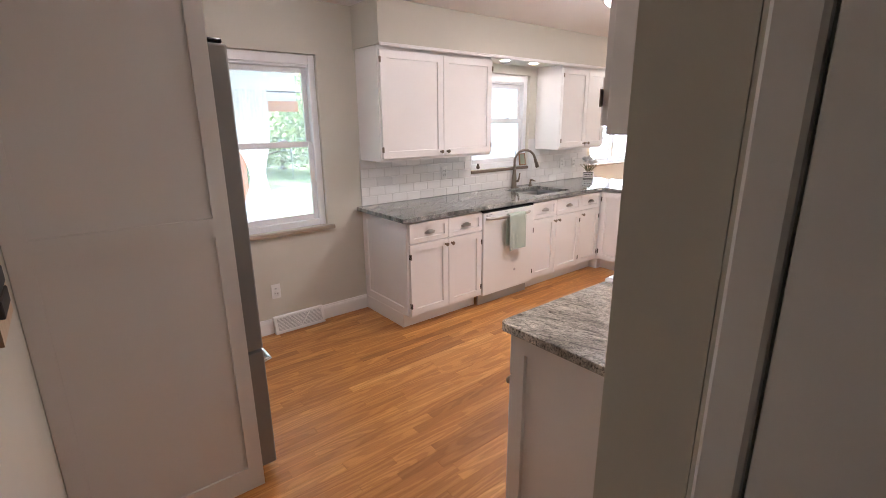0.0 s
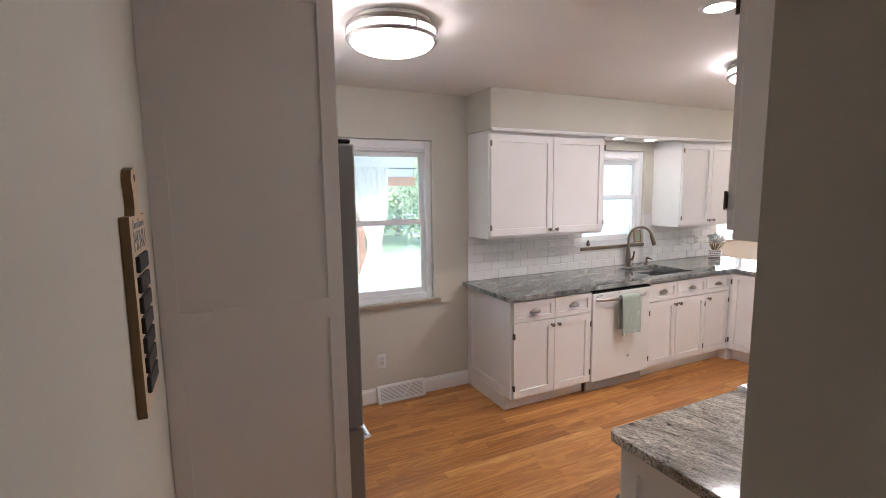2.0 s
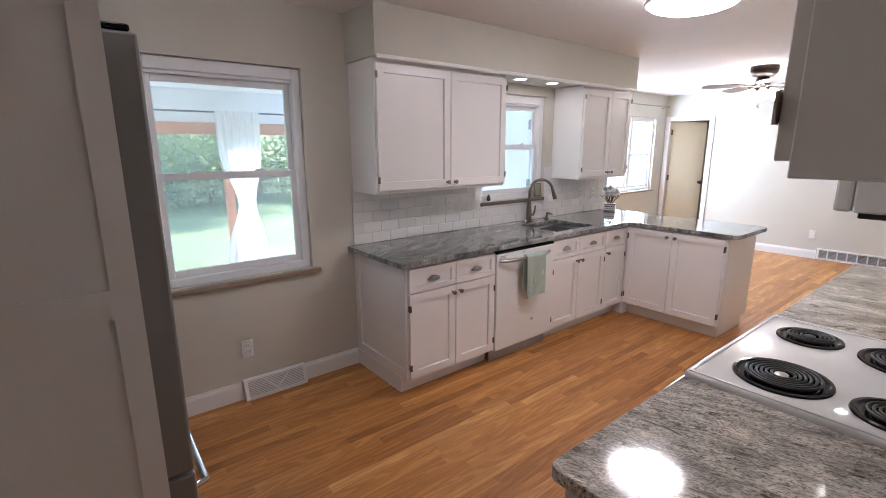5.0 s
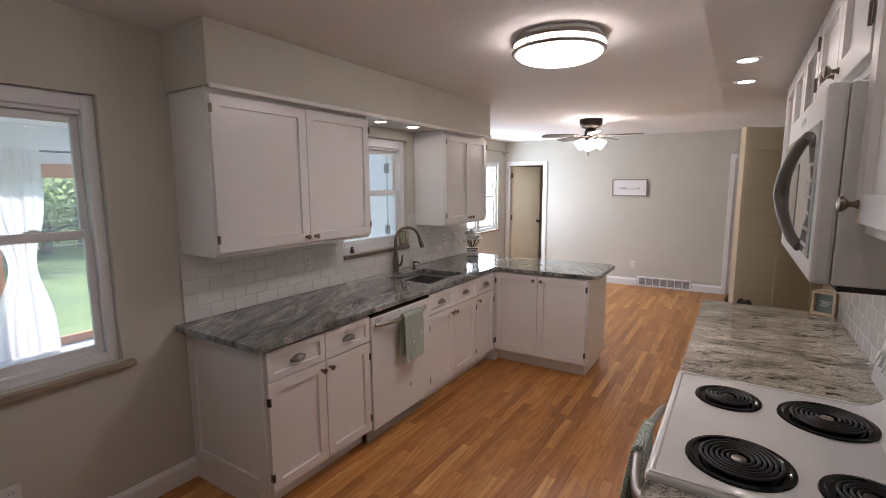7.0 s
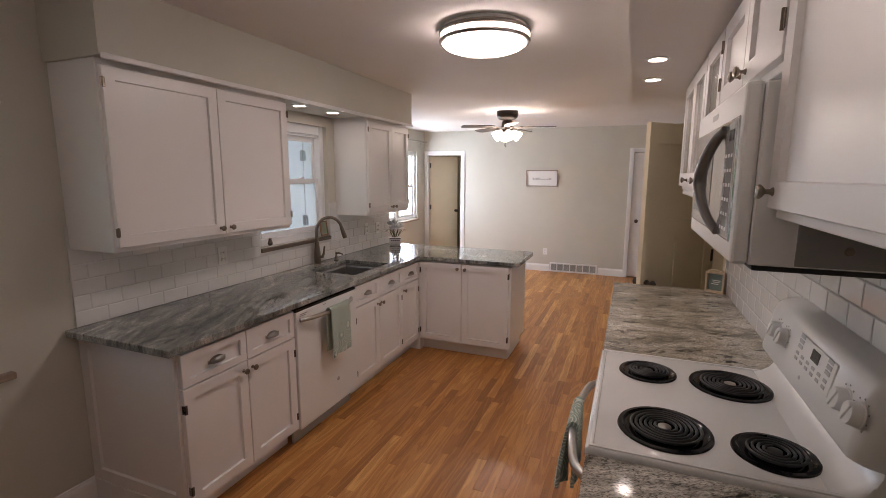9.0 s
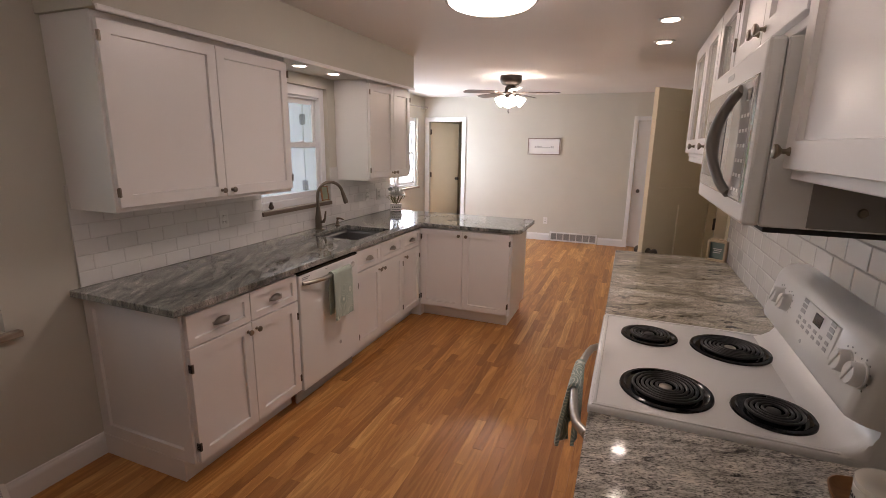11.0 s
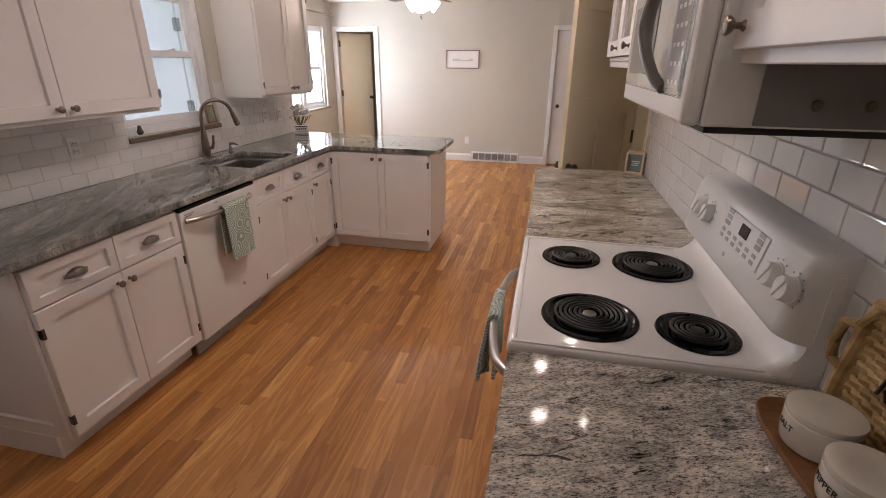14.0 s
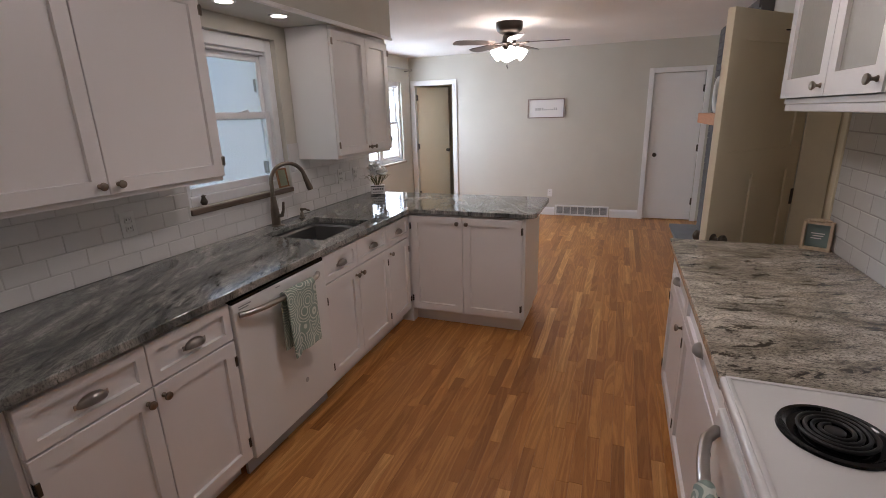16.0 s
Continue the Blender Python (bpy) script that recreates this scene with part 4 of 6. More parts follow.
# ---- stove run ----
base_unit("white shaker base cabinet with drawers beside the stove", 2.684, 4.080, [(2.690, 3.510, "l"), (3.510, 4.076, "l")], SFACE, SFACE - SW - 0.004, "n")
nb = base_unit("white base cabinet with one drawer before the stove", 1.272, 1.898, [(1.274, 1.896, "l")], SFACE, SFACE - SW - 0.004, "n")
b = moved(shaker(SFACE - SW - 0.006, 0.755, t=0.014, rail=0.06), Matrix.Translation((1.271, SFACE - 0.002, 0.115)) @ pose(0, 0, 0, 0, 0, -90))
part("end_panel", b, WHITE, nb)
part("plinth", boxed(1.257, 1.271, SW + 0.004, SFACE - 0.072, 0, 0.114, bevel=0.002), WHITE, nb)
SUF = 1.030
wall_unit("white shaker wall cabinet with one door near the microwave", 1.243, 1.878, [(1.247, 1.870, "r")], SUF, SW, 1.553, 2.176, "n", lip=0.02)
wall_unit("white wall cabinet with two seeded-glass doors", 3.050, 3.930, [(3.054, 3.450, "l"), (3.450, 3.926, "l")], SUF, SW, 1.565, 2.176, "n", glass=True, lip=0.02)
wall_unit("white wall cabinet with one seeded-glass door", 2.650, 3.046, [(2.654, 3.042, "l")], SUF, SW, 1.565, 2.176, "n", glass=True, lip=0.02)
wall_unit("short white wall cabinet above the microwave", 1.884, 2.646, [(1.886, 2.266, "r"), (2.266, 2.644, "l")], SUF, SW, 1.868, 2.176, "n", lip=0.02)
solo("light_rail", boxed(2.652, 3.926, SUF - 0.03, SUF - 0.004, 1.535, 1.564, bevel=0.003), WHITE, "white light rail under the glass cabinets", kind="structure")

# stove
stv = thing("electric_stove", "white electric stove with four black coil burners", "stove", (2.252, 1.05, 0))
S0, S1 = 1.906, 2.674
part("body", boxed(S0, S1, SW + 0.02, SFACE + 0.004, 0.02, 0.885), PLASTIC, stv)
b = boxed(S0 - 0.003, S1 + 0.003, SW + 0.055, SCT + 0.004, 0.888, 0.921, bevel=0.010, seg=3)
part("cooktop", b, ENAMEL, stv, "", True)
b = bmesh.new()
for x0, x1, y0, y1 in ((S0 + 0.012, S1 - 0.012, SCT - 0.018, SCT - 0.006), (S0 + 0.004, S0 + 0.016, SW + 0.11, SCT - 0.006), (S1 - 0.016, S1 - 0.004, SW + 0.11, SCT - 0.006)):
    boxed(x0, x1, y0, y1, 0.919, 0.925, bevel=0.003, seg=2, bm=b)
part("raised_rim", b, ENAMEL, stv, "", True)
# backguard: a sloped console with a coved foot
prof = [(SW + 0.012, 0.89), (0.862, 0.919), (0.838, 0.925), (0.808, 0.942), (0.786, 0.964), (0.772, 0.990), (0.772, 1.002), (0.814, 1.0055), (0.832, 1.014), (0.837, 1.030), (0.811, 1.172), (0.801, 1.194), (0.782, 1.209), (0.755, 1.216), (SW + 0.012, 1.217)]
b = bmesh.new()
ends = []
for x, drawn in ((S0 - 0.006, 0.034), (S0 - 0.003, 0.018), (S0 + 0.006, 0.007), (S0 + 0.022, 0.0), (S1 - 0.022, 0.0), (S1 - 0.006, 0.007), (S1 + 0.003, 0.018), (S1 + 0.006, 0.034)):
    ring = []
    for y, z in prof:
        pull = drawn if z > 1.005 and y > 0.76 else (drawn / 0.034 * (y - 0.782) if z < 1.0 and y > 0.782 else 0)
        ring.append(b.verts.new((x, y - pull, z - (0.4 * drawn if z > 1.19 else 0))))
    ends.append(ring)
for p, q in zip(ends, ends[1:]):
    for i in range(len(prof)):
        j = (i + 1) % len(prof)
        b.faces.new((p[i], p[j], q[j], q[i]))
b.faces.new(ends[0])
b.faces.new(ends[-1])
guard = part("backguard", b, PLASTIC, stv, "", True)
part("end_cap", boxed(S0 - 0.0085, S0 - 0.0055, SW + 0.03, 0.765, 1.015, 1.165, bevel=0.001), PLASTIC, guard, "flush white end cap")
slope = math.degrees(math.atan2(0.023, 0.138))
GM = Matrix.Translation((0, 0.8187, 1.128)) @ pose(0, 0, 0, slope, 0, 0) @ pose(0, 0, 0, 0, 0, 180)    # x from the right, -y out of the console
for xk in (1.925, 2.000, 2.470, 2.552):
    kb = lathe([(0.031, 0), (0.031, 0.003), (0.029, 0.004), (0.027, 0.022), (0.025, 0.025), (0, 0.0252)], 26)
    moved(kb, GM @ Matrix.Translation((-xk, 0, -0.010)) @ pose(0, 0, 0, 90, 0, 0))
    k = part("dial", kb, PLASTIC, guard, "white burner dial", True)
    part("grip", moved(boxed(-0.004, 0.004, -0.0290, -0.018, -0.025, 0.025, bevel=0.002, seg=2), GM @ Matrix.Translation((-xk, 0, -0.010)) @ pose(0, 0, 0, 0, 28, 0)), PLASTIC, k)
    b = bmesh.new()
    for i in range(9):
        a = math.radians(-130 + 260 * i / 8)
        boxed(-xk + 0.039 * math.sin(a) - 0.002, -xk + 0.039 * math.sin(a) + 0.002, -0.0012, 0.0, -0.010 + 0.039 * math.cos(a) - 0.002, -0.010 + 0.039 * math.cos(a) + 0.002, bm=b)
    part("dial_marks", moved(b, GM), GREYPRINT, guard)
part("control_panel", moved(boxed(-2.352, -2.078, -0.004, 0.001, -0.042, 0.048, bevel=0.002), GM), PLASTIC, guard, "raised white control panel")
part("clock_display", moved(boxed(-2.235, -2.180, -0.0055, -0.003, 0.004, 0.036, bevel=0.001), GM), BLACK, guard, "dark clock display")
for i in range(6):
    for j in range(2):
        part("button", moved(boxed(-2.340 + 0.043 * i, -2.318 + 0.043 * i, -0.0055, -0.003, -0.034 + 0.017 * j, -0.024 + 0.017 * j, bevel=0.001), GM), GREYPLASTIC, guard)
for j in range(3):
    part("button", moved(boxed(-2.340, -2.305, -0.0055, -0.003, 0.004 + 0.016 * j, 0.016 + 0.016 * j, bevel=0.001), GM), GREYPLASTIC, guard)
    part("button", moved(boxed(-2.130, -2.098, -0.0055, -0.003, 0.004 + 0.016 * j, 0.016 + 0.016 * j, bevel=0.001), GM), GREYPLASTIC, guard)
part("badge", moved(lathe([(0.009, 0), (0.009, 0.0015), (0, 0.0016)], 14), GM @ Matrix.Translation((-2.272, 0, -0.072)) @ pose(0, 0, 0, 90, 0, 0)), GREYPLASTIC, guard)


def burner(x, y, r, turns):
    """A coil in a black drip pan with a bright medallion."""
    z = 0.922
    bn = part("drip_pan", lathe([(r + 0.028, 0.0), (r + 0.026, 0.005), (r + 0.016, 0.006), (r + 0.006, -0.002), (r * 0.5, -0.012), (0, -0.014)], 40, m=Matrix.Translation((x, y, z))), BLACK, stv, "glossy black drip pan", True)
    pts = []
    n = turns * 26
    for i in range(n + 1):
        a = 2 * math.pi * turns * i / n
        rr = 0.022 + (r - 0.022) * i / n
        pts.append((x + rr * math.cos(a), y + rr * math.sin(a), z + 0.010))
    part("coil", tube(pts, 0.0043, 8), COIL, bn, "black heating coil", True)
    part("medallion", lathe([(0.018, 0), (0.018, 0.004), (0.013, 0.006), (0, 0.006)], 18, m=Matrix.Translation((x, y, z + 0.006))), NICKEL if turns > 4 else COIL, bn, "", True)


burner(2.077, 1.191, 0.099, 6)
burner(2.491, 1.224, 0.071, 4)
burner(2.052, 0.930, 0.072, 4)
burner(2.472, 0.962, 0.099, 6)
oven = part("oven_door", boxed(S0 + 0.004, S1 - 0.004, SFACE + 0.006, SFACE + 0.046, 0.235, 0.835, bevel=0.008, seg=2), PLASTIC, stv)
part("oven_window", boxed(S0 + 0.14, S1 - 0.14, SFACE + 0.044, SFACE + 0.049, 0.40, 0.68, bevel=0.004), BLACK, oven, "black oven window")
part("warming_drawer", boxed(S0 + 0.004, S1 - 0.004, SFACE + 0.006, SFACE + 0.040, 0.05, 0.225, bevel=0.006), PLASTIC, stv)
part("front_trim", boxed(S0 + 0.002, S1 - 0.002, SFACE + 0.006, SFACE + 0.034, 0.842, 0.886, bevel=0.004), ENAMEL, stv)
hp = [(S0 + 0.05 + (S1 - S0 - 0.10) * i / 16, SFACE + 0.050 + 0.062 * math.sin(math.pi * i / 16) ** 0.45, 0.795) for i in range(17)]
part("oven_handle", tube(hp, 0.014, 12), NICKEL, oven, "bowed nickel oven handle", True)
towel("mint patterned dish towel hanging from the oven handle", 2.20, 2.40, SFACE + 0.108, 0.824, 0.25, 0.22, way=1, flare=0.022, thick=0.012)

# microwave
MW = thing("microwave_oven", "white over-the-range microwave with a curved grey handle", "microwave", (2.252, SW, 1.44))
M0, M1, MF = 1.888, 2.640, 1.070
part("body", boxed(M0, M1, SW + 0.003, MF, 1.445, 1.842, bevel=0.004), PLASTIC, MW)
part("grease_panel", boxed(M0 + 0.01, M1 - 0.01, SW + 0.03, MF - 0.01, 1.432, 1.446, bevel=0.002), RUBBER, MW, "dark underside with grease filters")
# Shadow below the wall cabinet, laid on the white side as a dark sheet.
part("shaded_side", boxed(M0 - 0.004, M0 - 0.0005, SW + 0.02, 0.985, 1.449, 1.572, bevel=0.001), GREYPAN, MW, "side darkened for the shade under the cabinet")
md = part("door", boxed(M0 - 0.002, M1 + 0.002, MF + 0.001, MF + 0.036, 1.446, 1.843, bevel=0.008, seg=2), PLASTIC, MW)
part("bezel", boxed(1.912, M1 - 0.028, MF + 0.034, MF + 0.039, 1.492, 1.775, bevel=0.003), CHROME, md, "thin bright bezel")
part("door_glass", boxed(1.916, M1 - 0.032, MF + 0.036, MF + 0.041, 1.496, 1.771, bevel=0.002), GLOSSWHITE, md, "glossy white door face")
part("window", boxed(2.215, M1 - 0.085, MF + 0.039, MF + 0.0425, 1.527, 1.700, bevel=0.003), MIRRORDOOR, md, "reflective grey window")
mp = part("control_panel", boxed(1.922, 2.030, MF + 0.0405, MF + 0.0425, 1.505, 1.762, bevel=0.0008), GLOSSWHITE, md)
part("display", boxed(1.935, 1.985, MF + 0.042, MF + 0.0436, 1.722, 1.748, bevel=0.001), BLACK, mp, "dark clock display")
for i in range(3):
    for j in range(6):
        part("button", boxed(1.932 + 0.032 * i, 1.950 + 0.032 * i, MF + 0.042, MF + 0.0431, 1.515 + 0.034 * j, 1.523 + 0.034 * j), PALEPRINT, mp)
hp = []
for i in range(19):
    f = i / 18
    sn = math.sin(math.pi * f)
    hp.append((2.052 + 0.094 * sn ** 0.85, MF + 0.042 + 0.036 * sn ** 0.7, 1.503 + 0.252 * f))
part("handle", tube(hp, [0.0105 + 0.004 * math.sin(math.pi * i / 18) for i in range(19)], 12, flat=1.2), HANDLEGREY, md, "curved dark grey handle", True)
b = bmesh.new()
for i in range(16):
    boxed(M0 + 0.03 + 0.045 * i, M0 + 0.055 + 0.045 * i, SW + 0.10, MF - 0.05, 1.8425, 1.845, bm=b)
part("top_vent", b, GREYPLASTIC, MW)
bars("badge", [(-2.32, -2.23, 1.800, 0.016)], Matrix.Translation((0, MF + 0.0362, 0)) @ pose(0, 0, 0, 0, 0, 180), GREYPLASTIC, md)
for y in (0.81, 0.892):
    part("screw", lathe([(0.010, 0), (0.008, 0.004), (0, 0.0045)], 14, m=Matrix.Translation((M0 - 0.004, y, 1.487)) @ pose(0, 0, 0, 0, -90, 0)), DARKNICKEL, MW)

# ---- tall cabinet side and refrigerator ----
pty = thing("pantry_cabinet", "tall white framed refrigerator enclosure panel", "cabinet", (0.27, 2.24, 0))
b = cells([WW + 0.002, 0.008, 0.543, 0.605], [0.0, 0.11, 1.166, 1.243, 2.385, TOP - 0.004],
          lambda x, z: not (0.008 < x < 0.543 and (0.11 < z < 1.166 or 1.243 < z < 2.385)), 2.226, 2.244, "xzy")
part("side_frame", b, WHITE, pty)
part("side_panel", boxed(WW + 0.002, 0.604, 2.236, 2.252, 0, TOP - 0.006), WHITE, pty)
part("top_box", boxed(WW + 0.002, 0.60, 2.253, 3.20, 1.93, TOP - 0.006), WHITE, pty)
part("far_panel", boxed(WW + 0.002, 0.60, 3.201, 3.22, 0, TOP - 0.006), WHITE, pty)
rf = thing("refrigerator", "grey stainless bottom-freezer refrigerator", "refrigerator", (0.30, 2.72, 0))
part("body", boxed(WW + 0.03, 0.585, 2.262, 3.180, 0.02, 1.868, bevel=0.004), GREYPAN, rf)
for nm, z0, z1 in (("door", 0.640, 1.872), ("freezer_drawer", 0.06, 0.630)):
    d = part(nm, boxed(0.592, 0.680, 2.262, 3.180, z0, z1, bevel=0.008, seg=2), GREYPAN, rf)
    if nm == "door":
        part("handle", tube([(0.668, 2.72, 0.80), (0.715, 2.72, 0.83), (0.72, 2.72, 1.2), (0.715, 2.72, 1.62), (0.668, 2.72, 1.65)], 0.012, 10), CHROME, d, "", True)
    else:
        part("handle", tube([(0.668, 2.30, 0.555), (0.712, 2.31, 0.56), (0.718, 2.72, 0.56), (0.712, 3.12, 0.56), (0.668, 3.14, 0.555)], 0.012, 10), CHROME, d, "", True)
part("hinge_cover", boxed(0.56, 0.666, 2.268, 2.335, 1.8725, 1.890, bevel=0.004), BLACK, rf, "black hinge cover")
# ---- lamps ----


def dome_light(x, y, r, label, lit):
    """A flush dome: two nickel bands round a frosted glass bowl."""
    z = TOP - 0.022
    d = thing("ceiling_light", label, "ceiling light", (x, y, z - 0.1))
    at = Matrix.Translation((x, y, z))
    part("pan", lathe([(r - 0.05, 0.0215), (r - 0.02, 0.0215), (r - 0.015, 0.001), (r - 0.05, 0.001)], 40, m=at), TRIM, d, "", True)
    part("upper_band", lathe([(r - 0.03, -0.001), (r, -0.001), (r + 0.006, -0.012), (r, -0.022), (r - 0.012, -0.022)], 48, m=at), NICKEL, d, "brushed nickel band", True)
    part("lower_band", lathe([(r - 0.014, -0.048), (r + 0.002, -0.048), (r + 0.006, -0.056), (r, -0.066), (r - 0.016, -0.066)], 48, m=at), NICKEL, d, "brushed nickel band", True)
    for i in range(3):
        a = 2 * math.pi * i / 3 + 0.7
        part("clip", rodlet((x + r * math.cos(a), y + r * math.sin(a), z - 0.02), (x + r * math.cos(a), y + r * math.sin(a), z - 0.052), 0.004, 8), NICKEL, d)
    prof = [(r - 0.012, -0.024), (r - 0.006, -0.035), (r - 0.012, -0.064)] + [((r - 0.016) * math.cos(a), -0.064 - 0.05 * math.sin(a)) for a in (0.15, 0.4, 0.7, 1.0, 1.3)] + [(0, -0.115)]
    part("glass_bowl", lathe(prof, 40, m=at), lit, d, "glowing frosted glass bowl", True)
    return d


dome_light(3.25, 2.112, 0.243, "large flush dome ceiling light with nickel bands, lit", DOMEGLASS)
dome_light(0.925, 2.450, 0.205, "flush dome ceiling light with nickel bands by the refrigerator, lit", HALLDOME)


def can_light(x, y, z, r=0.038):
    d = thing("recessed_light", "recessed ceiling lamp with a white trim ring, lit", "ceiling light", (x, y, z), "recessed lamps")
    part("trim_ring", lathe([(r + 0.016, 0), (r + 0.014, -0.005), (r, -0.006), (r, 0)], 28, m=Matrix.Translation((x, y, z))), TRIM, d, "", True)
    part("lamp_face", lathe([(0, -0.002), (r, -0.002), (r, -0.0045), (0, -0.0045)], 24, m=Matrix.Translation((x, y, z))), CANGLOW, d, "glowing lamp face")


for x in (1.46, 2.292, 3.165, 3.660):
    can_light(x, 1.245, 2.18)
for x in (3.480, 3.885):
    can_light(x, 3.545, 2.131, 0.042)

# ceiling fan
FX, FY = 6.54, 2.81
fan = thing("ceiling_fan", "dark bronze ceiling fan with five brown blades and lit glass shades", "ceiling fan", (FX, FY, 2.3))
at = Matrix.Translation((FX, FY, 0))
part("canopy", lathe([(0.135, TOP - 0.001), (0.135, 2.395), (0.126, 2.36), (0.098, 2.335), (0.055, 2.322), (0.045, 2.29)], 32, m=at), BRONZE, fan, "", True)
part("motor_ring", lathe([(0.06, 2.315), (0.068, 2.30), (0.072, 2.235), (0.055, 2.215), (0.035, 2.205), (0.03, 2.16)], 28, m=at), BRONZE, fan, "", True)
for i in range(5):
    a = math.radians(200 + 72 * i)
    R = at @ pose(0, 0, 2.245, 0, 0, math.degrees(a))
    b = bmesh.new()
    outline = [(0.17, -0.045), (0.30, -0.062), (0.50, -0.070), (0.575, -0.062), (0.60, -0.03), (0.60, 0.03), (0.575, 0.062), (0.50, 0.070), (0.30, 0.062), (0.17, 0.045)]
    low = [b.verts.new((u, v, -0.003 + 0.16 * v - 0.02 * u)) for u, v in outline]
    high = [b.verts.new((u, v, 0.003 + 0.16 * v - 0.02 * u)) for u, v in outline]
    b.faces.new(low)
    b.faces.new(high)
    for k in range(len(outline)):
        j = (k + 1) % len(outline)
        b.faces.new((low[k], low[j], high[j], high[k]))
    bl = part("blade", moved(b, R), BLADE, fan)
    part("blade_iron", moved(tube([(0.06, 0, 0.0), (0.12, 0, -0.012), (0.20, 0, -0.004)], [0.014, 0.011, 0.016], 8, flat=0.5), R), BRONZE, bl)
for i in range(4):
    a = math.radians(25 + 90 * i)
    M = at @ pose(0, 0, 2.19, 0, 0, math.degrees(a)) @ pose(0.062, 0, 0.0, 0, -52, 0)
    sh = part("shade", lathe([(0.022, 0.0), (0.030, -0.02), (0.044, -0.05), (0.056, -0.085), (0.062, -0.115), (0.058, -0.112), (0.04, -0.05), (0.018, -0.005)], 22, m=M), SHADEGLOW, fan, "glowing frosted tulip shade", True)
    part("holder", lathe([(0.010, 0.03), (0.022, 0.015), (0.024, -0.004), (0.010, -0.006)], 16, m=M), BRONZE, sh, "", True)
for dx, z1 in ((0.02, 2.02), (-0.015, 2.035)):
    b = rodlet((FX + dx, FY + 0.02, 2.20), (FX + dx, FY + 0.02, z1), 0.0016, 6)
    lathe([(0, 0.0), (0.006, -0.006), (0.007, -0.016), (0, -0.022)], 10, b, Matrix.Translation((FX + dx, FY + 0.02, z1)))
    part("pull_chain", b, BRONZE, fan)

# ---- fittings on the walls ----


def outlet(x, y, z, way, label="white duplex outlet plate", w=0.07, h=0.115):
    M = Matrix.Translation((x, y, z)) @ pose(0, 0, 0, 0, 0, TURNS[way])
    o = thing("wall_outlet", label, "outlet", (x, y, z))
    pl = part("plate", moved(boxed(-w / 2, w / 2, -0.006, -0.0005, -h / 2, h / 2, bevel=0.002, seg=2), M), PLASTIC, o)
    for dz in (-0.020, 0.020):
        s = part("socket", moved(boxed(-0.016, 0.016, -0.0075, -0.006, dz - 0.014, dz + 0.014, bevel=0.004, seg=2), M), PLASTIC, pl)
        b = boxed(-0.008, -0.005, -0.0082, -0.0074, dz - 0.002, dz + 0.007)
        boxed(0.005, 0.008, -0.0082, -0.0074, dz - 0.002, dz + 0.006, bm=b)
        part("slots", moved(b, M), RUBBER, s)


outlet(1.250, NW, 0.335, "s")
outlet(2.919, NW - 0.0125, 1.120, "s")
outlet(4.70, NW - 0.0125, 1.110, "s")
outlet(4.926, NW - 0.0125, 1.100, "s", "beige switch plate on the tiles")
outlet(EW, 2.650, 0.345, "w")

# floor register with a sloped pierced face
rg = thing("floor_register", "white metal baseboard register with a sloped pierced face", "vent", (1.39, NW, 0))
X0, X1 = 1.200, 1.608
b = bmesh.new()
prof = [(NW - 0.001, 0.0), (NW - 0.062, 0.0), (NW - 0.062, 0.018), (NW - 0.022, 0.130), (NW - 0.001, 0.134)]
ends = [[b.verts.new((x, y, z)) for y, z in prof] for x in (X0, X1)]
for i in range(5):
    b.faces.new((ends[0][i], ends[0][(i + 1) % 5], ends[1][(i + 1) % 5], ends[1][i]))
for r in ends:
    b.faces.new(r)
bmesh.ops.recalc_face_normals(b, faces=b.faces)
bmesh.ops.bevel(b, geom=[e for e in b.edges], offset=0.003, segments=1, affect="EDGES")
part("shell", b, TRIM, rg)
RM = Matrix.Translation((X0, NW - 0.062, 0.018)) @ pose(0, 0, 0, -math.degrees(math.atan2(0.040, 0.112)), 0, 0)
# Flat grey colour gives the openings between the louvres their shade.
part("grille_field", moved(boxed(0.025, 0.385, -0.0012, 0.002, 0.010, 0.105), RM), GREYPLASTIC, rg, "grey sheet that stands for shade in the pierced field")
b = bmesh.new()
for i in range(9):
    z = 0.014 + 0.0104 * i
    boxed(0.027, 0.383, -0.004, -0.0005, z, z + 0.005, bm=b)
part("louvres", moved(b, RM), TRIM, rg)
b = bmesh.new()
for s in (-1, 1):
    tube([(0.205, -0.004, 0.014), (0.205 + s * 0.085, -0.004, 0.104)], 0.006, 4, b)
part("chevron", moved(b, RM), TRIM, rg, "v-shaped bar")

# wide return grille on the far wall
gr = thing("return_grille", "white wall return grille divided into seven cells", "vent", (EW, 2.12, 0))
Y0, Y1 = 1.775, 2.560
b = holed((Y0, Y1), (0.004, 0.160), [(Y0 + 0.022 + i * 0.1078, Y0 + 0.022 + i * 0.1078 + 0.094, 0.026, 0.138) for i in range(7)], EW - 0.022, EW - 0.001, "yzx")
part("grid", b, TRIM, gr)
part("backing", boxed(EW - 0.006, EW - 0.0005, Y0 + 0.01, Y1 - 0.01, 0.012, 0.15), GREYPRINT, gr)
for i in range(7):
    y = Y0 + 0.022 + i * 0.1078
    b = bmesh.new()
    for k in range(6):
        boxed(EW - 0.016, EW - 0.006, y + 0.001, y + 0.093, 0.030 + 0.018 * k, 0.036 + 0.018 * k, bm=b)
    part("louvres", b, GREYPLASTIC, gr)

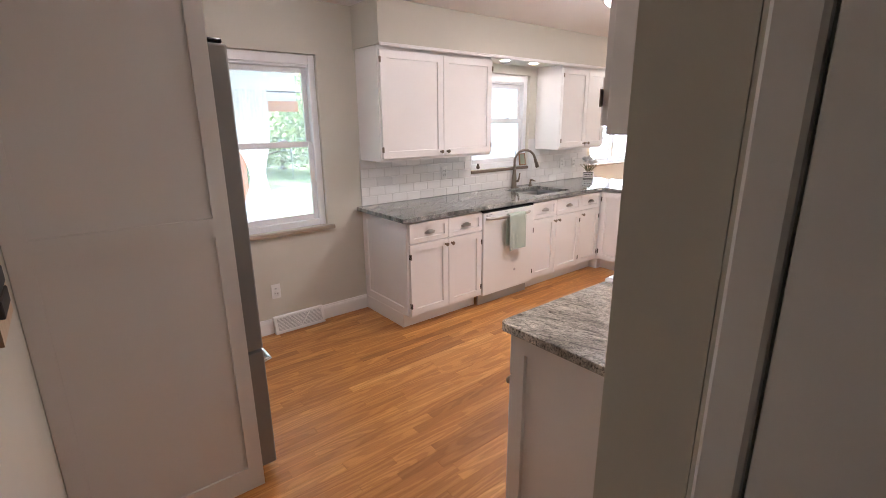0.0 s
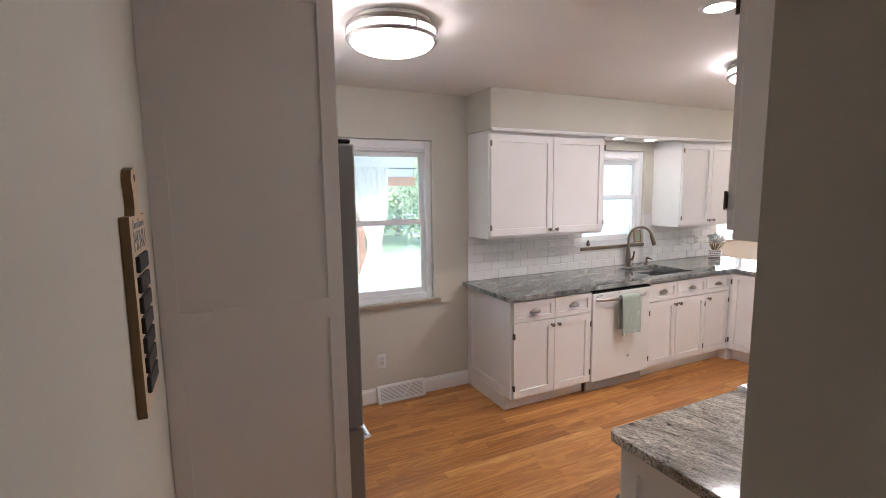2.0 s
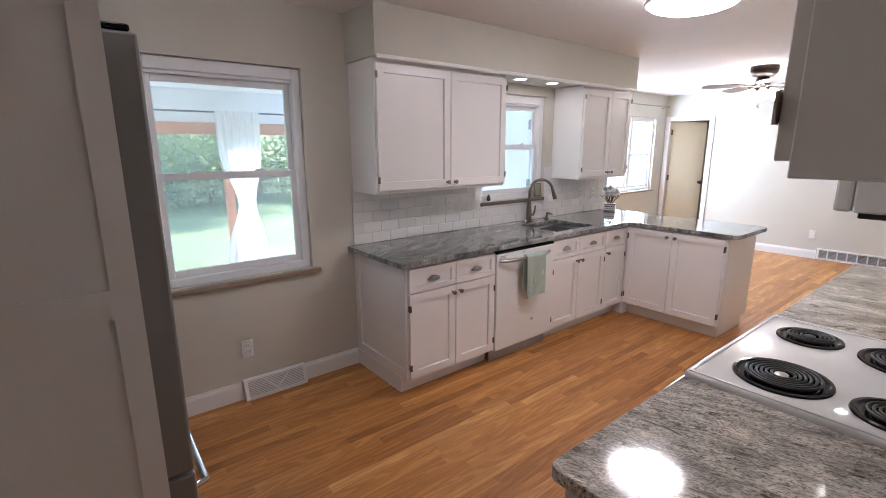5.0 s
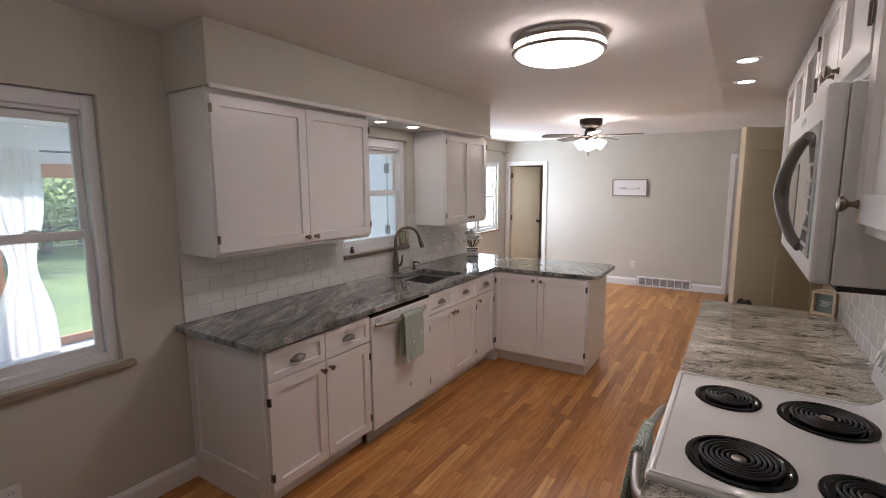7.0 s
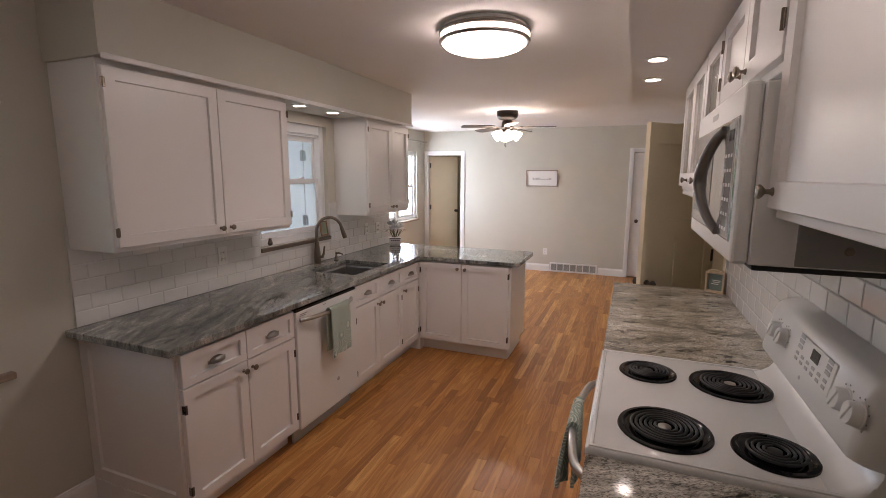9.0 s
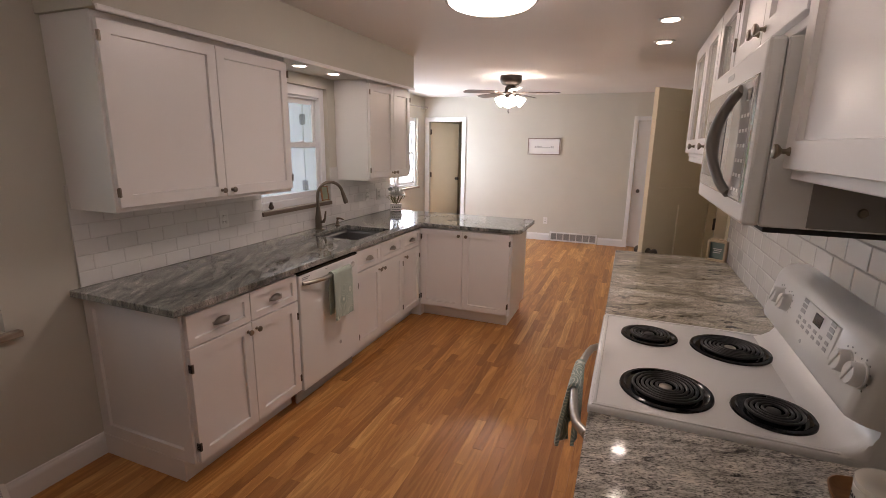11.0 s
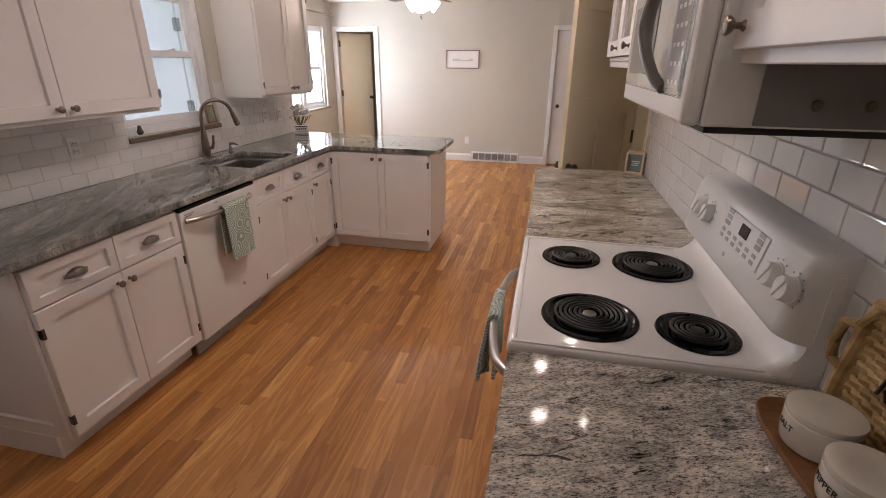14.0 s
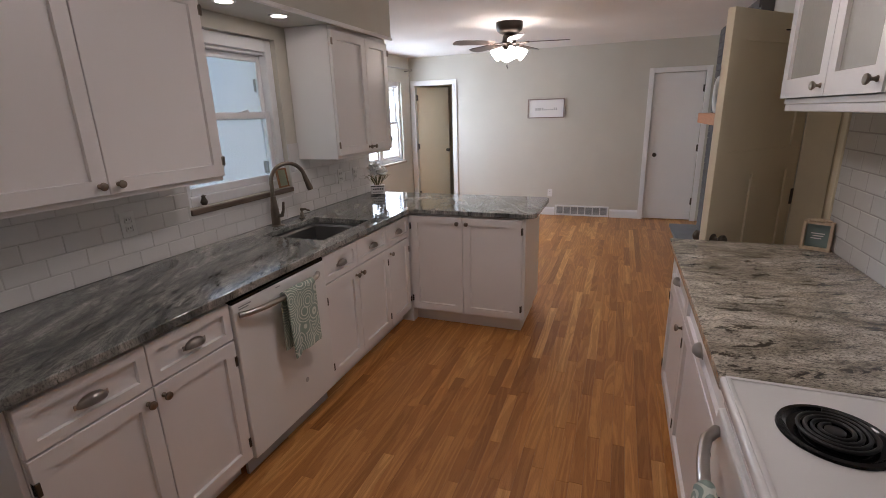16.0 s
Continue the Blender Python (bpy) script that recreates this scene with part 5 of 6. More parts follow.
# framed print
pf = thing("framed_print", "white printed sign in a thin grey wooden frame", "picture", (EW, 2.705, 1.615))
b = holed((2.482, 3.018), (1.465, 1.737), [(2.495, 3.005, 1.478, 1.724)], EW - 0.024, EW - 0.001, "yzx")
part("picture_frame", b, wood("grey_brown_moulding", (0.22, 0.16, 0.14), (0.30, 0.23, 0.20)), pf)
part("sheet", boxed(EW - 0.012, EW - 0.004, 2.494, 3.006, 1.477, 1.725), PAPER, pf)
b = bmesh.new()
random.seed(5)
yy = 2.905
while yy > 2.605:
    w = random.uniform(0.012, 0.03)
    boxed(EW - 0.0135, EW - 0.0115, yy - w, yy, 1.575, 1.575 + random.choice((0.016, 0.02, 0.035)), bm=b)
    yy -= w + 0.008
part("script", b, FAINT, pf, "grey script, too small to read")

# curtain rod over the dining window
cr = thing("curtain_rod", "thin nickel curtain rod above the dining window", "curtain rod", (7.7, DN, 2.24))
part("rod", rodlet((6.85, DN - 0.085, 2.245), (8.68, DN - 0.085, 2.245), 0.010, 12), NICKEL, cr, "", True)
for x in (6.95, 8.60):
    part("bracket", tube([(x, DN - 0.001, 2.225), (x, DN - 0.05, 2.228), (x, DN - 0.085, 2.235)], 0.007, 8), NICKEL, cr)
part("finial", lathe([(0, -0.012), (0.016, -0.004), (0.018, 0.008), (0.010, 0.02), (0, 0.022)], 14, m=Matrix.Translation((8.68, DN - 0.085, 2.245)) @ pose(0, 0, 0, 0, 90, 0)), NICKEL, cr, "", True)

# menu board on the hall wall
mb = thing("menu_board", "pale wooden paddle-shaped menu board with seven black tags", "wall sign", (WW, 1.79, 1.1))
b = bmesh.new()
YA, YB, YC = 1.657, 1.930, 1.793
out = [(YA, 1.120), (YB, 1.120), (YB, 1.622), (YC + 0.052, 1.622), (YC + 0.038, 1.644), (YC + 0.042, 1.682), (YC + 0.056, 1.713), (YC + 0.042, 1.736), (YC, 1.745), (YC - 0.042, 1.736), (YC - 0.056, 1.713), (YC - 0.042, 1.682), (YC - 0.038, 1.644), (YC - 0.052, 1.622), (YA, 1.622)]
fr = [b.verts.new((WW + 0.022, y, z)) for y, z in out]
bk = [b.verts.new((WW + 0.001, y, z)) for y, z in out]
b.faces.new(bk)
for i in range(len(out)):
    j = (i + 1) % len(out)
    b.faces.new((fr[i], fr[j], bk[j], bk[i]))
part("paddle", b, BOARDEDGE, mb)
b = bmesh.new()
b.faces.new([b.verts.new((WW + 0.0225, y, z)) for y, z in out])
part("face", b, BOARDWOOD, mb, "pale pine face")
for i in range(7):
    z = 1.503 - 0.0518 * i
    part("tag", moved(boxed(0, 0.010, -0.075, 0.075, -0.0205, 0.0205, bevel=0.002), Matrix.Translation((WW + 0.0225, 1.765, z))), INK, mb, "black chalk tag")
TM = Matrix.Translation((WW + 0.023, YC, 1.556)) @ pose(0, 0, 0, 90, 0, 90)
part("writing", text_mesh("MENU", 0.072, TM), GREYPRINT, mb)
b = bmesh.new()
for i in range(9):
    boxed(WW + 0.0226, WW + 0.0234, 1.70 + 0.021 * i, 1.713 + 0.021 * i, 1.590, 1.590 + (0.024 if i in (0, 4) else 0.014), bm=b)
part("script", b, GREYPRINT, mb, "pale script, too small to read")
part("hang_hole", lathe([(0.011, 0), (0.011, 0.001), (0, 0.001)], 14, m=Matrix.Translation((WW + 0.0222, YC, 1.718)) @ pose(0, 0, 0, 0, 90, 0)), INK, mb)

# hearth and mantel
solo("hearth_slab", boxed(6.05, 8.35, DS + 0.001, 0.975, 0.001, 0.045, bevel=0.006, seg=2), SLATE, "low grey slate hearth slab on the floor", "hearth")
fpl = thing("fireplace", "dark grey brick fireplace breast", "fireplace", (7.3, DS, 0.0))
part("core", boxed(6.42, 8.18, DS + 0.001, DS + 0.095, 0.046, TOP - 0.002), BRICKGREY, fpl)
for i in range(7):
    for j in range(31):
        x = 6.425 + 0.25 * i + (0.125 if j % 2 else 0)
        x1 = min(x + 0.242, 8.175)
        if x1 - x > 0.05:
            z = 0.05 + 0.0765 * j
            part("brick", boxed(x, x1, DS + 0.0955, DS + 0.112, z, z + 0.068), BRICKGREY, fpl)
mt = solo("mantel_shelf", boxed(6.60, 8.14, DS + 0.113, 0.808, 1.375, 1.490, bevel=0.006, seg=2), MANTEL, "orange stained wooden mantel beam", "mantel")
wr = bmesh.new()
wpts = [(7.55 + 0.17 * math.cos(a), DS + 0.150, 1.682 + 0.17 * math.sin(a)) for a in (2 * math.pi * i / 28 for i in range(29))]
tube(wpts, 0.030, 10, wr)
solo("wreath", wr, PETAL, "white ring wreath standing on the mantel", "wreath", smooth=True)
pk = thing("fire_tools", "black iron fire tools on a stand beside the hearth", "fire tools", (6.35, 0.86, 0))
part("stand", lathe([(0.09, 0.046), (0.09, 0.056), (0.015, 0.066), (0.010, 0.08), (0.010, 0.66), (0.018, 0.68), (0, 0.70)], 18, m=Matrix.Translation((6.35, 0.84, 0))), INK, pk, "", True)
for dx in (-0.05, 0.05):
    part("poker", tube([(6.35 + dx, 0.84, 0.09), (6.35 + dx, 0.84, 0.58), (6.35 + dx * 0.6, 0.84, 0.64)], 0.008, 8), INK, pk)

# ---- small things on the worktops ----
pl = thing("potted_flowers", "white artificial flowers in a small black-and-white box", "potted plant", (5.05, 3.62, CT))
PM = Matrix.Translation((5.05, 3.62, CT)) @ pose(0, 0, 0, 0, 0, 28)       # -x faces the room
part("planter", moved(boxed(-0.04, 0.04, -0.06, 0.06, 0, 0.085, bevel=0.004), PM), PAPER, pl, "white box with black print")
for zz in (0.004, 0.074):
    part("stripe", moved(boxed(-0.0416, -0.0402, -0.058, 0.058, zz, zz + 0.007), PM), INK, pl)
for k in range(5):
    part("printed_dot", moved(boxed(-0.0416, -0.0402, -0.046 + 0.019 * k, -0.033 + 0.019 * k, 0.048, 0.060), PM), INK, pl)
part("printed_line", moved(boxed(-0.0416, -0.0402, -0.044, 0.044, 0.026, 0.030), PM), INK, pl)
random.seed(11)
for k, (bx, by, bz) in enumerate(((0.0, -0.060, 0.185), (-0.01, 0.005, 0.230), (0.0, 0.055, 0.210), (-0.035, -0.025, 0.180), (-0.03, 0.030, 0.172), (0.03, -0.01, 0.205))):
    part("stem", moved(tube([(0, by * 0.3, 0.08), (bx * 0.6, by * 0.7, 0.12), (bx, by, bz)], 0.002, 6), PM), STEM, pl)
    b = bmesh.new()
    for j in range(26):
        up, turn, r = random.uniform(-35, 85), random.uniform(0, 360), random.uniform(0.040, 0.058)
        q = bmesh.new()
        q.faces.new([q.verts.new(p) for p in ((0.008, 0, 0), (r * 0.6, -r * 0.42, 0.003), (r, -r * 0.1, 0.009), (r, r * 0.12, 0.009), (r * 0.6, r * 0.42, 0.003))])
        joined(b, moved(q, PM @ Matrix.Translation((bx, by, bz)) @ pose(0, 0, 0, 0, 0, turn) @ pose(0, 0, 0, 0, -up, 0)))
    part("blossom", b, PETAL, pl, "white petals")
for k in range(12):
    a = 2 * math.pi * k / 12 + 0.2
    b = bmesh.new()
    L = random.uniform(0.11, 0.16)
    prev = None
    for j in range(6):
        f = j / 5
        c = Vector(((0.02 + 0.7 * L * f) * math.cos(a), (0.03 + L * f) * math.sin(a), 0.085 + random.uniform(0.06, 0.09) * math.sin(2.3 * f)))
        wv = Vector((-math.sin(a), math.cos(a), 0)) * 0.007 * math.sin(math.pi * min(0.98, f + 0.12))
        cur = (b.verts.new(c - wv), b.verts.new(c + wv))
        if prev:
            b.faces.new((prev[0], prev[1], cur[1], cur[0]))
        prev = cur
    part("leaf", moved(b, PM), STEM, pl)

sp = thing("sill_picture", "small framed green print leaning on the window sill", "picture", (3.99, NW + 0.01, 1.125))
M = Matrix.Translation((3.97, NW - 0.022, 1.126)) @ pose(0, 0, 0, -8, 0, 0)
part("picture_frame", moved(holed((0, 0.095), (0, 0.125), [(0.010, 0.085, 0.010, 0.115)], 0, 0.012, "xzy"), M), TRAYWOOD, sp)
part("sheet", moved(boxed(0.009, 0.086, 0.004, 0.008, 0.009, 0.116), M), painted("green_print", (0.30, 0.34, 0.24), 0.6, 40, 0.05, 0.2), sp)
bd = solo("bird_ornament", moved(joined(lathe([(0, 0), (0.014, 0.004), (0.020, 0.020), (0.013, 0.036), (0.010, 0.044), (0.011, 0.052), (0, 0.060)], 12), tube([(0, 0, 0.05), (0.018, -0.004, 0.052)], [0.004, 0.001], 6)), Matrix.Translation((3.36, NW - 0.012, 1.125))), HINGE, "small dark ornament on the window sill", "ornament", smooth=True)

# little framed sign at the end of the stove worktop
fs = thing("tabletop_sign", "small wooden shadow-box sign with a mint face", "sign", (3.99, 0.79, CT))
M = Matrix.Translation((4.035, 0.785, CT)) @ pose(0, 0, 0, 0, 0, -118) @ Matrix.Scale(0.86, 4)
part("box_frame", moved(holed((-0.065, 0.065), (0.0, 0.155), [(-0.052, 0.052, 0.013, 0.142)], -0.022, 0.022, "xzy"), M), BOARDWOOD, fs)
part("face", moved(boxed(-0.054, 0.054, 0.010, 0.018, 0.011, 0.144), M), MINT, fs, "mint green painted face")
bars("script", [(-0.030, 0.030, 0.085, 0.006), (-0.022, 0.025, 0.072, 0.006), (-0.030, 0.018, 0.058, 0.006)], M @ Matrix.Translation((0, 0.0098, 0)), PAPER, fs)
b = bmesh.new()
for i in range(7):
    lathe([(0, -0.012), (0.012, -0.004), (0.014, 0.004), (0, 0.012)], 8, b, M @ Matrix.Translation((-0.042 + 0.014 * i, 0, 0.158 + 0.006 * math.sin(math.pi * i / 6))))
part("crest", b, BOARDWOOD, fs, "carved crest")

# tray, jars and the woven basket behind them
ty = bmesh.new()
TX, TY, TL, TWd = 1.645, 0.826, 0.172, 0.073
rings = []
for sx, sy, z in ((0.86, 0.80, 0.0), (0.97, 0.95, 0.008), (1.0, 1.0, 0.022), (0.985, 0.97, 0.023), (0.93, 0.88, 0.010), (0.86, 0.80, 0.006)):
    ring = []
    for i in range(40):
        a = 2 * math.pi * i / 40
        ca, sa = math.cos(a), math.sin(a)
        ring.append(ty.verts.new((TL * sx * math.copysign(abs(ca) ** 0.55, ca), TWd * sy * math.copysign(abs(sa) ** 0.62, sa), z)))
    rings.append(ring)
for p, q in zip(rings, rings[1:]):
    for i in range(40):
        ty.faces.new((p[i], p[(i + 1) % 40], q[(i + 1) % 40], q[i]))
ty.faces.new(rings[0])
ty.faces.new(rings[-1])
moved(ty, Matrix.Translation((TX, TY, CT)) @ pose(0, 0, 0, 0, 0, 4))
solo("wooden_tray", ty, TRAYWOOD, "long oval wooden tray on the granite", "tray", smooth=True)


def jar(x, y, word, label, turn):
    j = thing("condiment_jar", label, "jar", (x, y, CT + 0.0065), "jars on the tray")
    at = Matrix.Translation((x, y, CT + 0.0065))
    part("bowl", lathe([(0.048, 0), (0.054, 0.004), (0.0575, 0.020), (0.0585, 0.062), (0.057, 0.064), (0.054, 0.060), (0, 0.058)], 36, m=at), CERAMIC, j, "", True)
    part("lid", lathe([(0.058, 0.0645), (0.0595, 0.068), (0.0585, 0.076), (0.051, 0.079), (0.026, 0.075), (0, 0.074)], 36, m=at), CERAMIC, j, "", True)
    b = text_mesh(word, 0.017, Matrix(), 0.0004)
    for v in b.verts:
        a = v.co.x / 0.0585
        rr = 0.0587 + v.co.z
        v.co = Vector((rr * math.sin(a), -rr * math.cos(a), v.co.y + 0.040))
    part("writing", moved(b, at @ pose(0, 0, 0, 0, 0, turn)), INK, j)


jar(1.706, 0.823, "SALT", "cream stoneware jar lettered for salt with a flat lid", -176)
jar(1.574, 0.824, "PEPPER", "cream stoneware jar with a flat lid beside the salt", -176)

bk = thing("woven_basket", "flat seagrass basket with dark lettering leaning on the tiles", "basket", (1.62, 0.78, CT))
BM = Matrix.Translation((1.812, 0.745, CT + 0.002)) @ pose(0, 0, 0, 0, 0, 180) @ pose(0, 0, 0, -3, 0, 0)     # x away from the stove, -y out
W, Hh = 0.42, 0.28
for j in range(15):
    z = 0.010 + j * 0.0172
    part("strand", moved(tube([(0.01 + W * i / 26, 0.005 * (1 if (i + j) % 2 else -1), z) for i in range(27)], [0.0105 if (i + j) % 2 else 0.0085 for i in range(27)], 6), BM), SEAGRASS, bk, "", True)
b = bmesh.new()
edge = [(0.0, 0, 0.0), (-0.006, 0, 0.08), (0.002, 0, 0.20), (0.018, 0, 0.252), (0.06, 0, 0.264), (0.22, 0, 0.267), (0.37, 0, 0.264), (0.425, 0, 0.249), (0.436, 0, 0.20), (0.434, 0, 0.0)]
tube(edge, 0.016, 8, b)
tube([(p[0], -0.012, p[2]) for p in edge], 0.012, 8, b)
part("rim", moved(b, BM), SEAGRASS, bk, "", True)
part("grip", moved(tube([(-0.004, -0.015, 0.20), (-0.035, -0.02, 0.19), (-0.042, -0.02, 0.14), (-0.03, -0.02, 0.11), (-0.005, -0.015, 0.105)], 0.010, 8), BM), SEAGRASS, bk, "", True)
part("writing", moved(text_mesh("kitchen", 0.088, Matrix(), 0.003, 0.25, -0.0022), BM @ Matrix.Translation((0.215, -0.017, 0.145)) @ pose(0, 0, 0, 90, 0, 0)), INK, bk, "dark corded lettering")
rb = lathe([(0, 0), (0.165, 0), (0.17, 0.006), (0.165, 0.014), (0, 0.014)], 40)
solo("round_board", moved(rb, Matrix.Translation((1.50, 0.728, CT + 0.182)) @ pose(0, 0, 0, -84, 0, 0)), WALNUT, "dark round wooden board leaning on the tiles", "board", smooth=True)

# ---- outside ----
solo("ground", boxed(-300, 300, 3.95, 500, -0.6, -0.30), LAWN, "mown green lawn", kind="structure")
solo("ground", boxed(-300, 300, -300, -4.16, -0.6, -0.30), LAWN, "mown green lawn", kind="structure")
solo("porch_floor", boxed(-2.6, JOG - 0.142, NW + 0.161, 8.15, -0.299, -0.23), STONE, "grey stone porch floor", kind="structure")
solo("porch_ceiling", boxed(-2.6, 3.3, NW + 0.161, 8.30, 2.36, 2.48), SIDING, "white painted porch ceiling", kind="structure")
solo("porch_wall", boxed(JOG - 0.152, JOG - 0.1405, NW + 0.161, 8.05, -0.23, 2.36), SIDING, "white painted porch wall", kind="structure")
solo("porch_fascia", boxed(-2.6, 3.3, 8.06, 8.10, 1.925, 2.359), SIDING, "white painted porch fascia", kind="structure")
solo("porch_beam", boxed(-2.6, 3.3, 8.0, 8.055, 1.762, 1.925, bevel=0.006), CEDAR, "red-brown cedar porch beam", kind="structure")
# Added slab above the ceiling, out of view, that shades house and sink window.
solo("house_roof", holed((-2.6, 9.4), (-4.4, 3.95, 5.3), [(-2.6, JOG - 0.16, 3.95, 5.3)], 2.62, 2.90, "xyz"), SLATE, "unseen grey roof slab that blocks sun and sky", kind="structure")
for x in (-0.60, 2.31):
    solo("porch_post", boxed(x - 0.055, x + 0.055, 7.98, 8.09, -0.23, 1.762, bevel=0.006), CEDAR, "red-brown cedar porch post", "post", group="porch posts")
solo("porch_rail", boxed(-2.6, JOG - 0.155, 8.0, 8.05, -0.23, -0.13, bevel=0.005), CEDAR, "low cedar rail along the porch floor", "rail")
solo("porch_curtain_rod", rodlet((-2.5, 7.90, 2.06), (4.9, 7.90, 2.06), 0.012, 10), INK, "black rod along the porch", "curtain rod")


def porch_curtain(x, w):
    b = bmesh.new()
    rows = []
    for k in range(25):
        f = k / 24
        z = 2.075 - 2.29 * f
        pinch = 1 - 0.58 * math.exp(-((z - 0.80) / 0.42) ** 2)
        row = []
        for i in range(61):
            u = i / 60
            xx = x + (u - 0.5) * w * pinch + (0.06 * (1 - pinch))
            row.append(b.verts.new((xx, 7.86 + (0.016 * math.sin(u * 37 + 0.7 * f) + 0.012 * math.sin(u * 17 + 2 * f)) * pinch, z)))
        rows.append(row)
    for p, q in zip(rows, rows[1:]):
        for i in range(60):
            b.faces.new((p[i], p[i + 1], q[i + 1], q[i]))
    return solo("porch_curtain", b, SHEER, "sheer white curtain tied back on the porch", "curtain", group="porch curtains", smooth=True)


porch_curtain(2.46, 0.58)
porch_curtain(-0.45, 0.58)
for x, y in ((1.85, 7.3), (2.9, 7.3), (0.7, 7.3)):
    can_light(x, y, 2.36)
b = tube([(-1.0 + 0.2 * i, 6.9, 2.345 - 0.03 * abs(math.sin(i * 1.1))) for i in range(28)], 0.004, 5)
solo("string_light_wire", b, INK, "thin black wire of string lights under the porch ceiling", "wire")
# white folding panel on the porch wall, with dark hinges
fp = thing("folding_panel", "white folding porch panel with dark hinges", "panel", (JOG - 0.17, 4.6, -0.23))
part("leaf", boxed(JOG - 0.19, JOG - 0.155, 3.99, 4.750, -0.229, 2.30, bevel=0.004), SIDING, fp)
part("leaf", boxed(JOG - 0.19, JOG - 0.155, 4.766, 5.40, -0.229, 2.30, bevel=0.004), SIDING, fp)
for z in (1.134, 1.856):
    b = boxed(JOG - 0.197, JOG - 0.1905, 4.720, 4.796, z - 0.055, z + 0.055, bevel=0.002)
    rodlet((JOG - 0.20, 4.758, z - 0.06), (JOG - 0.20, 4.758, z + 0.06), 0.009, 8, b)
    part("hinge", b, HINGE, fp, "dark strap hinge")


def tree(x, y, h, spread, seed, leaves, low=0.22, big=1.0):
    """A tapered trunk with limbs and a crown of many small leaves."""
    rnd = random.Random(seed)
    t = thing("tree", "leafy green tree at the edge of the lawn", "tree", (x, y, -0.30), "garden trees")
    b = tube([(x, y, -0.35), (x + 0.05, y, h * 0.25), (x - 0.06, y + 0.05, h * 0.55), (x, y, h * 0.8)], [0.14, 0.11, 0.07, 0.03], 9)
    tips = []
    for i in range(9):
        a, f = rnd.uniform(0, 6.28), rnd.uniform(low, 0.7)
        r = spread * rnd.uniform(0.5, 0.95)
        tip = Vector((x + r * math.cos(a), y + r * math.sin(a), h * (f + rnd.uniform(0.05, 0.3))))
        tube([(x, y, h * f), tuple((Vector((x, y, h * f)) + tip) / 2 + Vector((0, 0, 0.1))), tuple(tip)], [0.045, 0.03, 0.012], 6, b)
        tips.append(tip)
    part("trunk", b, BARK, t)
    verts, faces = [], []
    for k in range(leaves):
        c = tips[k % 9]
        p = c + Vector((rnd.gauss(0, 0.45), rnd.gauss(0, 0.45), rnd.gauss(0, 0.42))) * spread * 0.62
        if p.z < -0.2:
            p.z = -0.2 + rnd.random() * 0.8
        d = Vector((rnd.gauss(0, 1), rnd.gauss(0, 1), rnd.gauss(0, 1))).normalized()
        e = d.cross(Vector((rnd.gauss(0, 1), rnd.gauss(0, 1), rnd.gauss(0, 1)))).normalized()
        s = rnd.uniform(0.06, 0.13) * big
        n = len(verts)
        verts += [p - d * s, p + e * s * 0.55, p + d * s, p - e * s * 0.55]
        faces.append((n, n + 1, n + 2, n + 3))
    me = bpy.data.meshes.new("crown")
    me.from_pydata([tuple(v - Vector((x, y, -0.30))) for v in verts], [], faces)
    me.materials.append(LEAF)
    o = new("crown", me)
    o.parent = t
    tagged(o, kind="stuff")


random.seed(3)
for i, (x, y, h, s) in enumerate(((-3.5, 19.5, 4.6, 1.9), (0.2, 18.0, 4.2, 1.7), (2.6, 20.5, 5.0, 2.0), (4.6, 17.5, 3.6, 1.5), (7.4, 20.0, 4.8, 2.0), (10.6, 18.5, 4.5, 1.9), (14.5, 19.5, 5.0, 2.1), (11.5, 10.5, 4.0, 1.7), (14.0, 13.5, 4.8, 2.0), (19.0, 16.0, 5.2, 2.2))):
    tree(x, y, h, s, i, 3000, 0.1)
for i in range(16):
    tree(-9 + 1.9 * i + random.uniform(-0.5, 0.5), 17.0 + random.uniform(-0.4, 2.5), random.uniform(1.8, 3.0), random.uniform(1.2, 1.6), 40 + i, 2200, 0.0)
for i in range(14):
    tree(-14 + 3.1 * i + random.uniform(-0.8, 0.8), 25.0 + random.uniform(-1.0, 2.5), random.uniform(4.5, 6.5), random.uniform(2.4, 3.0), 80 + i, 3000, 0.0, 1.8)
solo("far_hedge", boxed(-60, 90, 42, 44, -0.3, 3.2), LEAF, "dense far green woodland edge", "hedge", kind="stuff")
fn = thing("wire_fence", "thin grey wire fence across the lawn", "fence", (4, 16.2, -0.3))
for i in range(14):
    part("fence_post", rodlet((-7 + 1.9 * i, 16.2, -0.3), (-7 + 1.9 * i, 16.2, 0.85), 0.025, 6), GREYPRINT, fn)
for z in (0.15, 0.5, 0.82):
    part("wire", rodlet((-8, 16.2, z), (19, 16.2, z), 0.009, 4), GREYPRINT, fn)
# ---- tiles ----


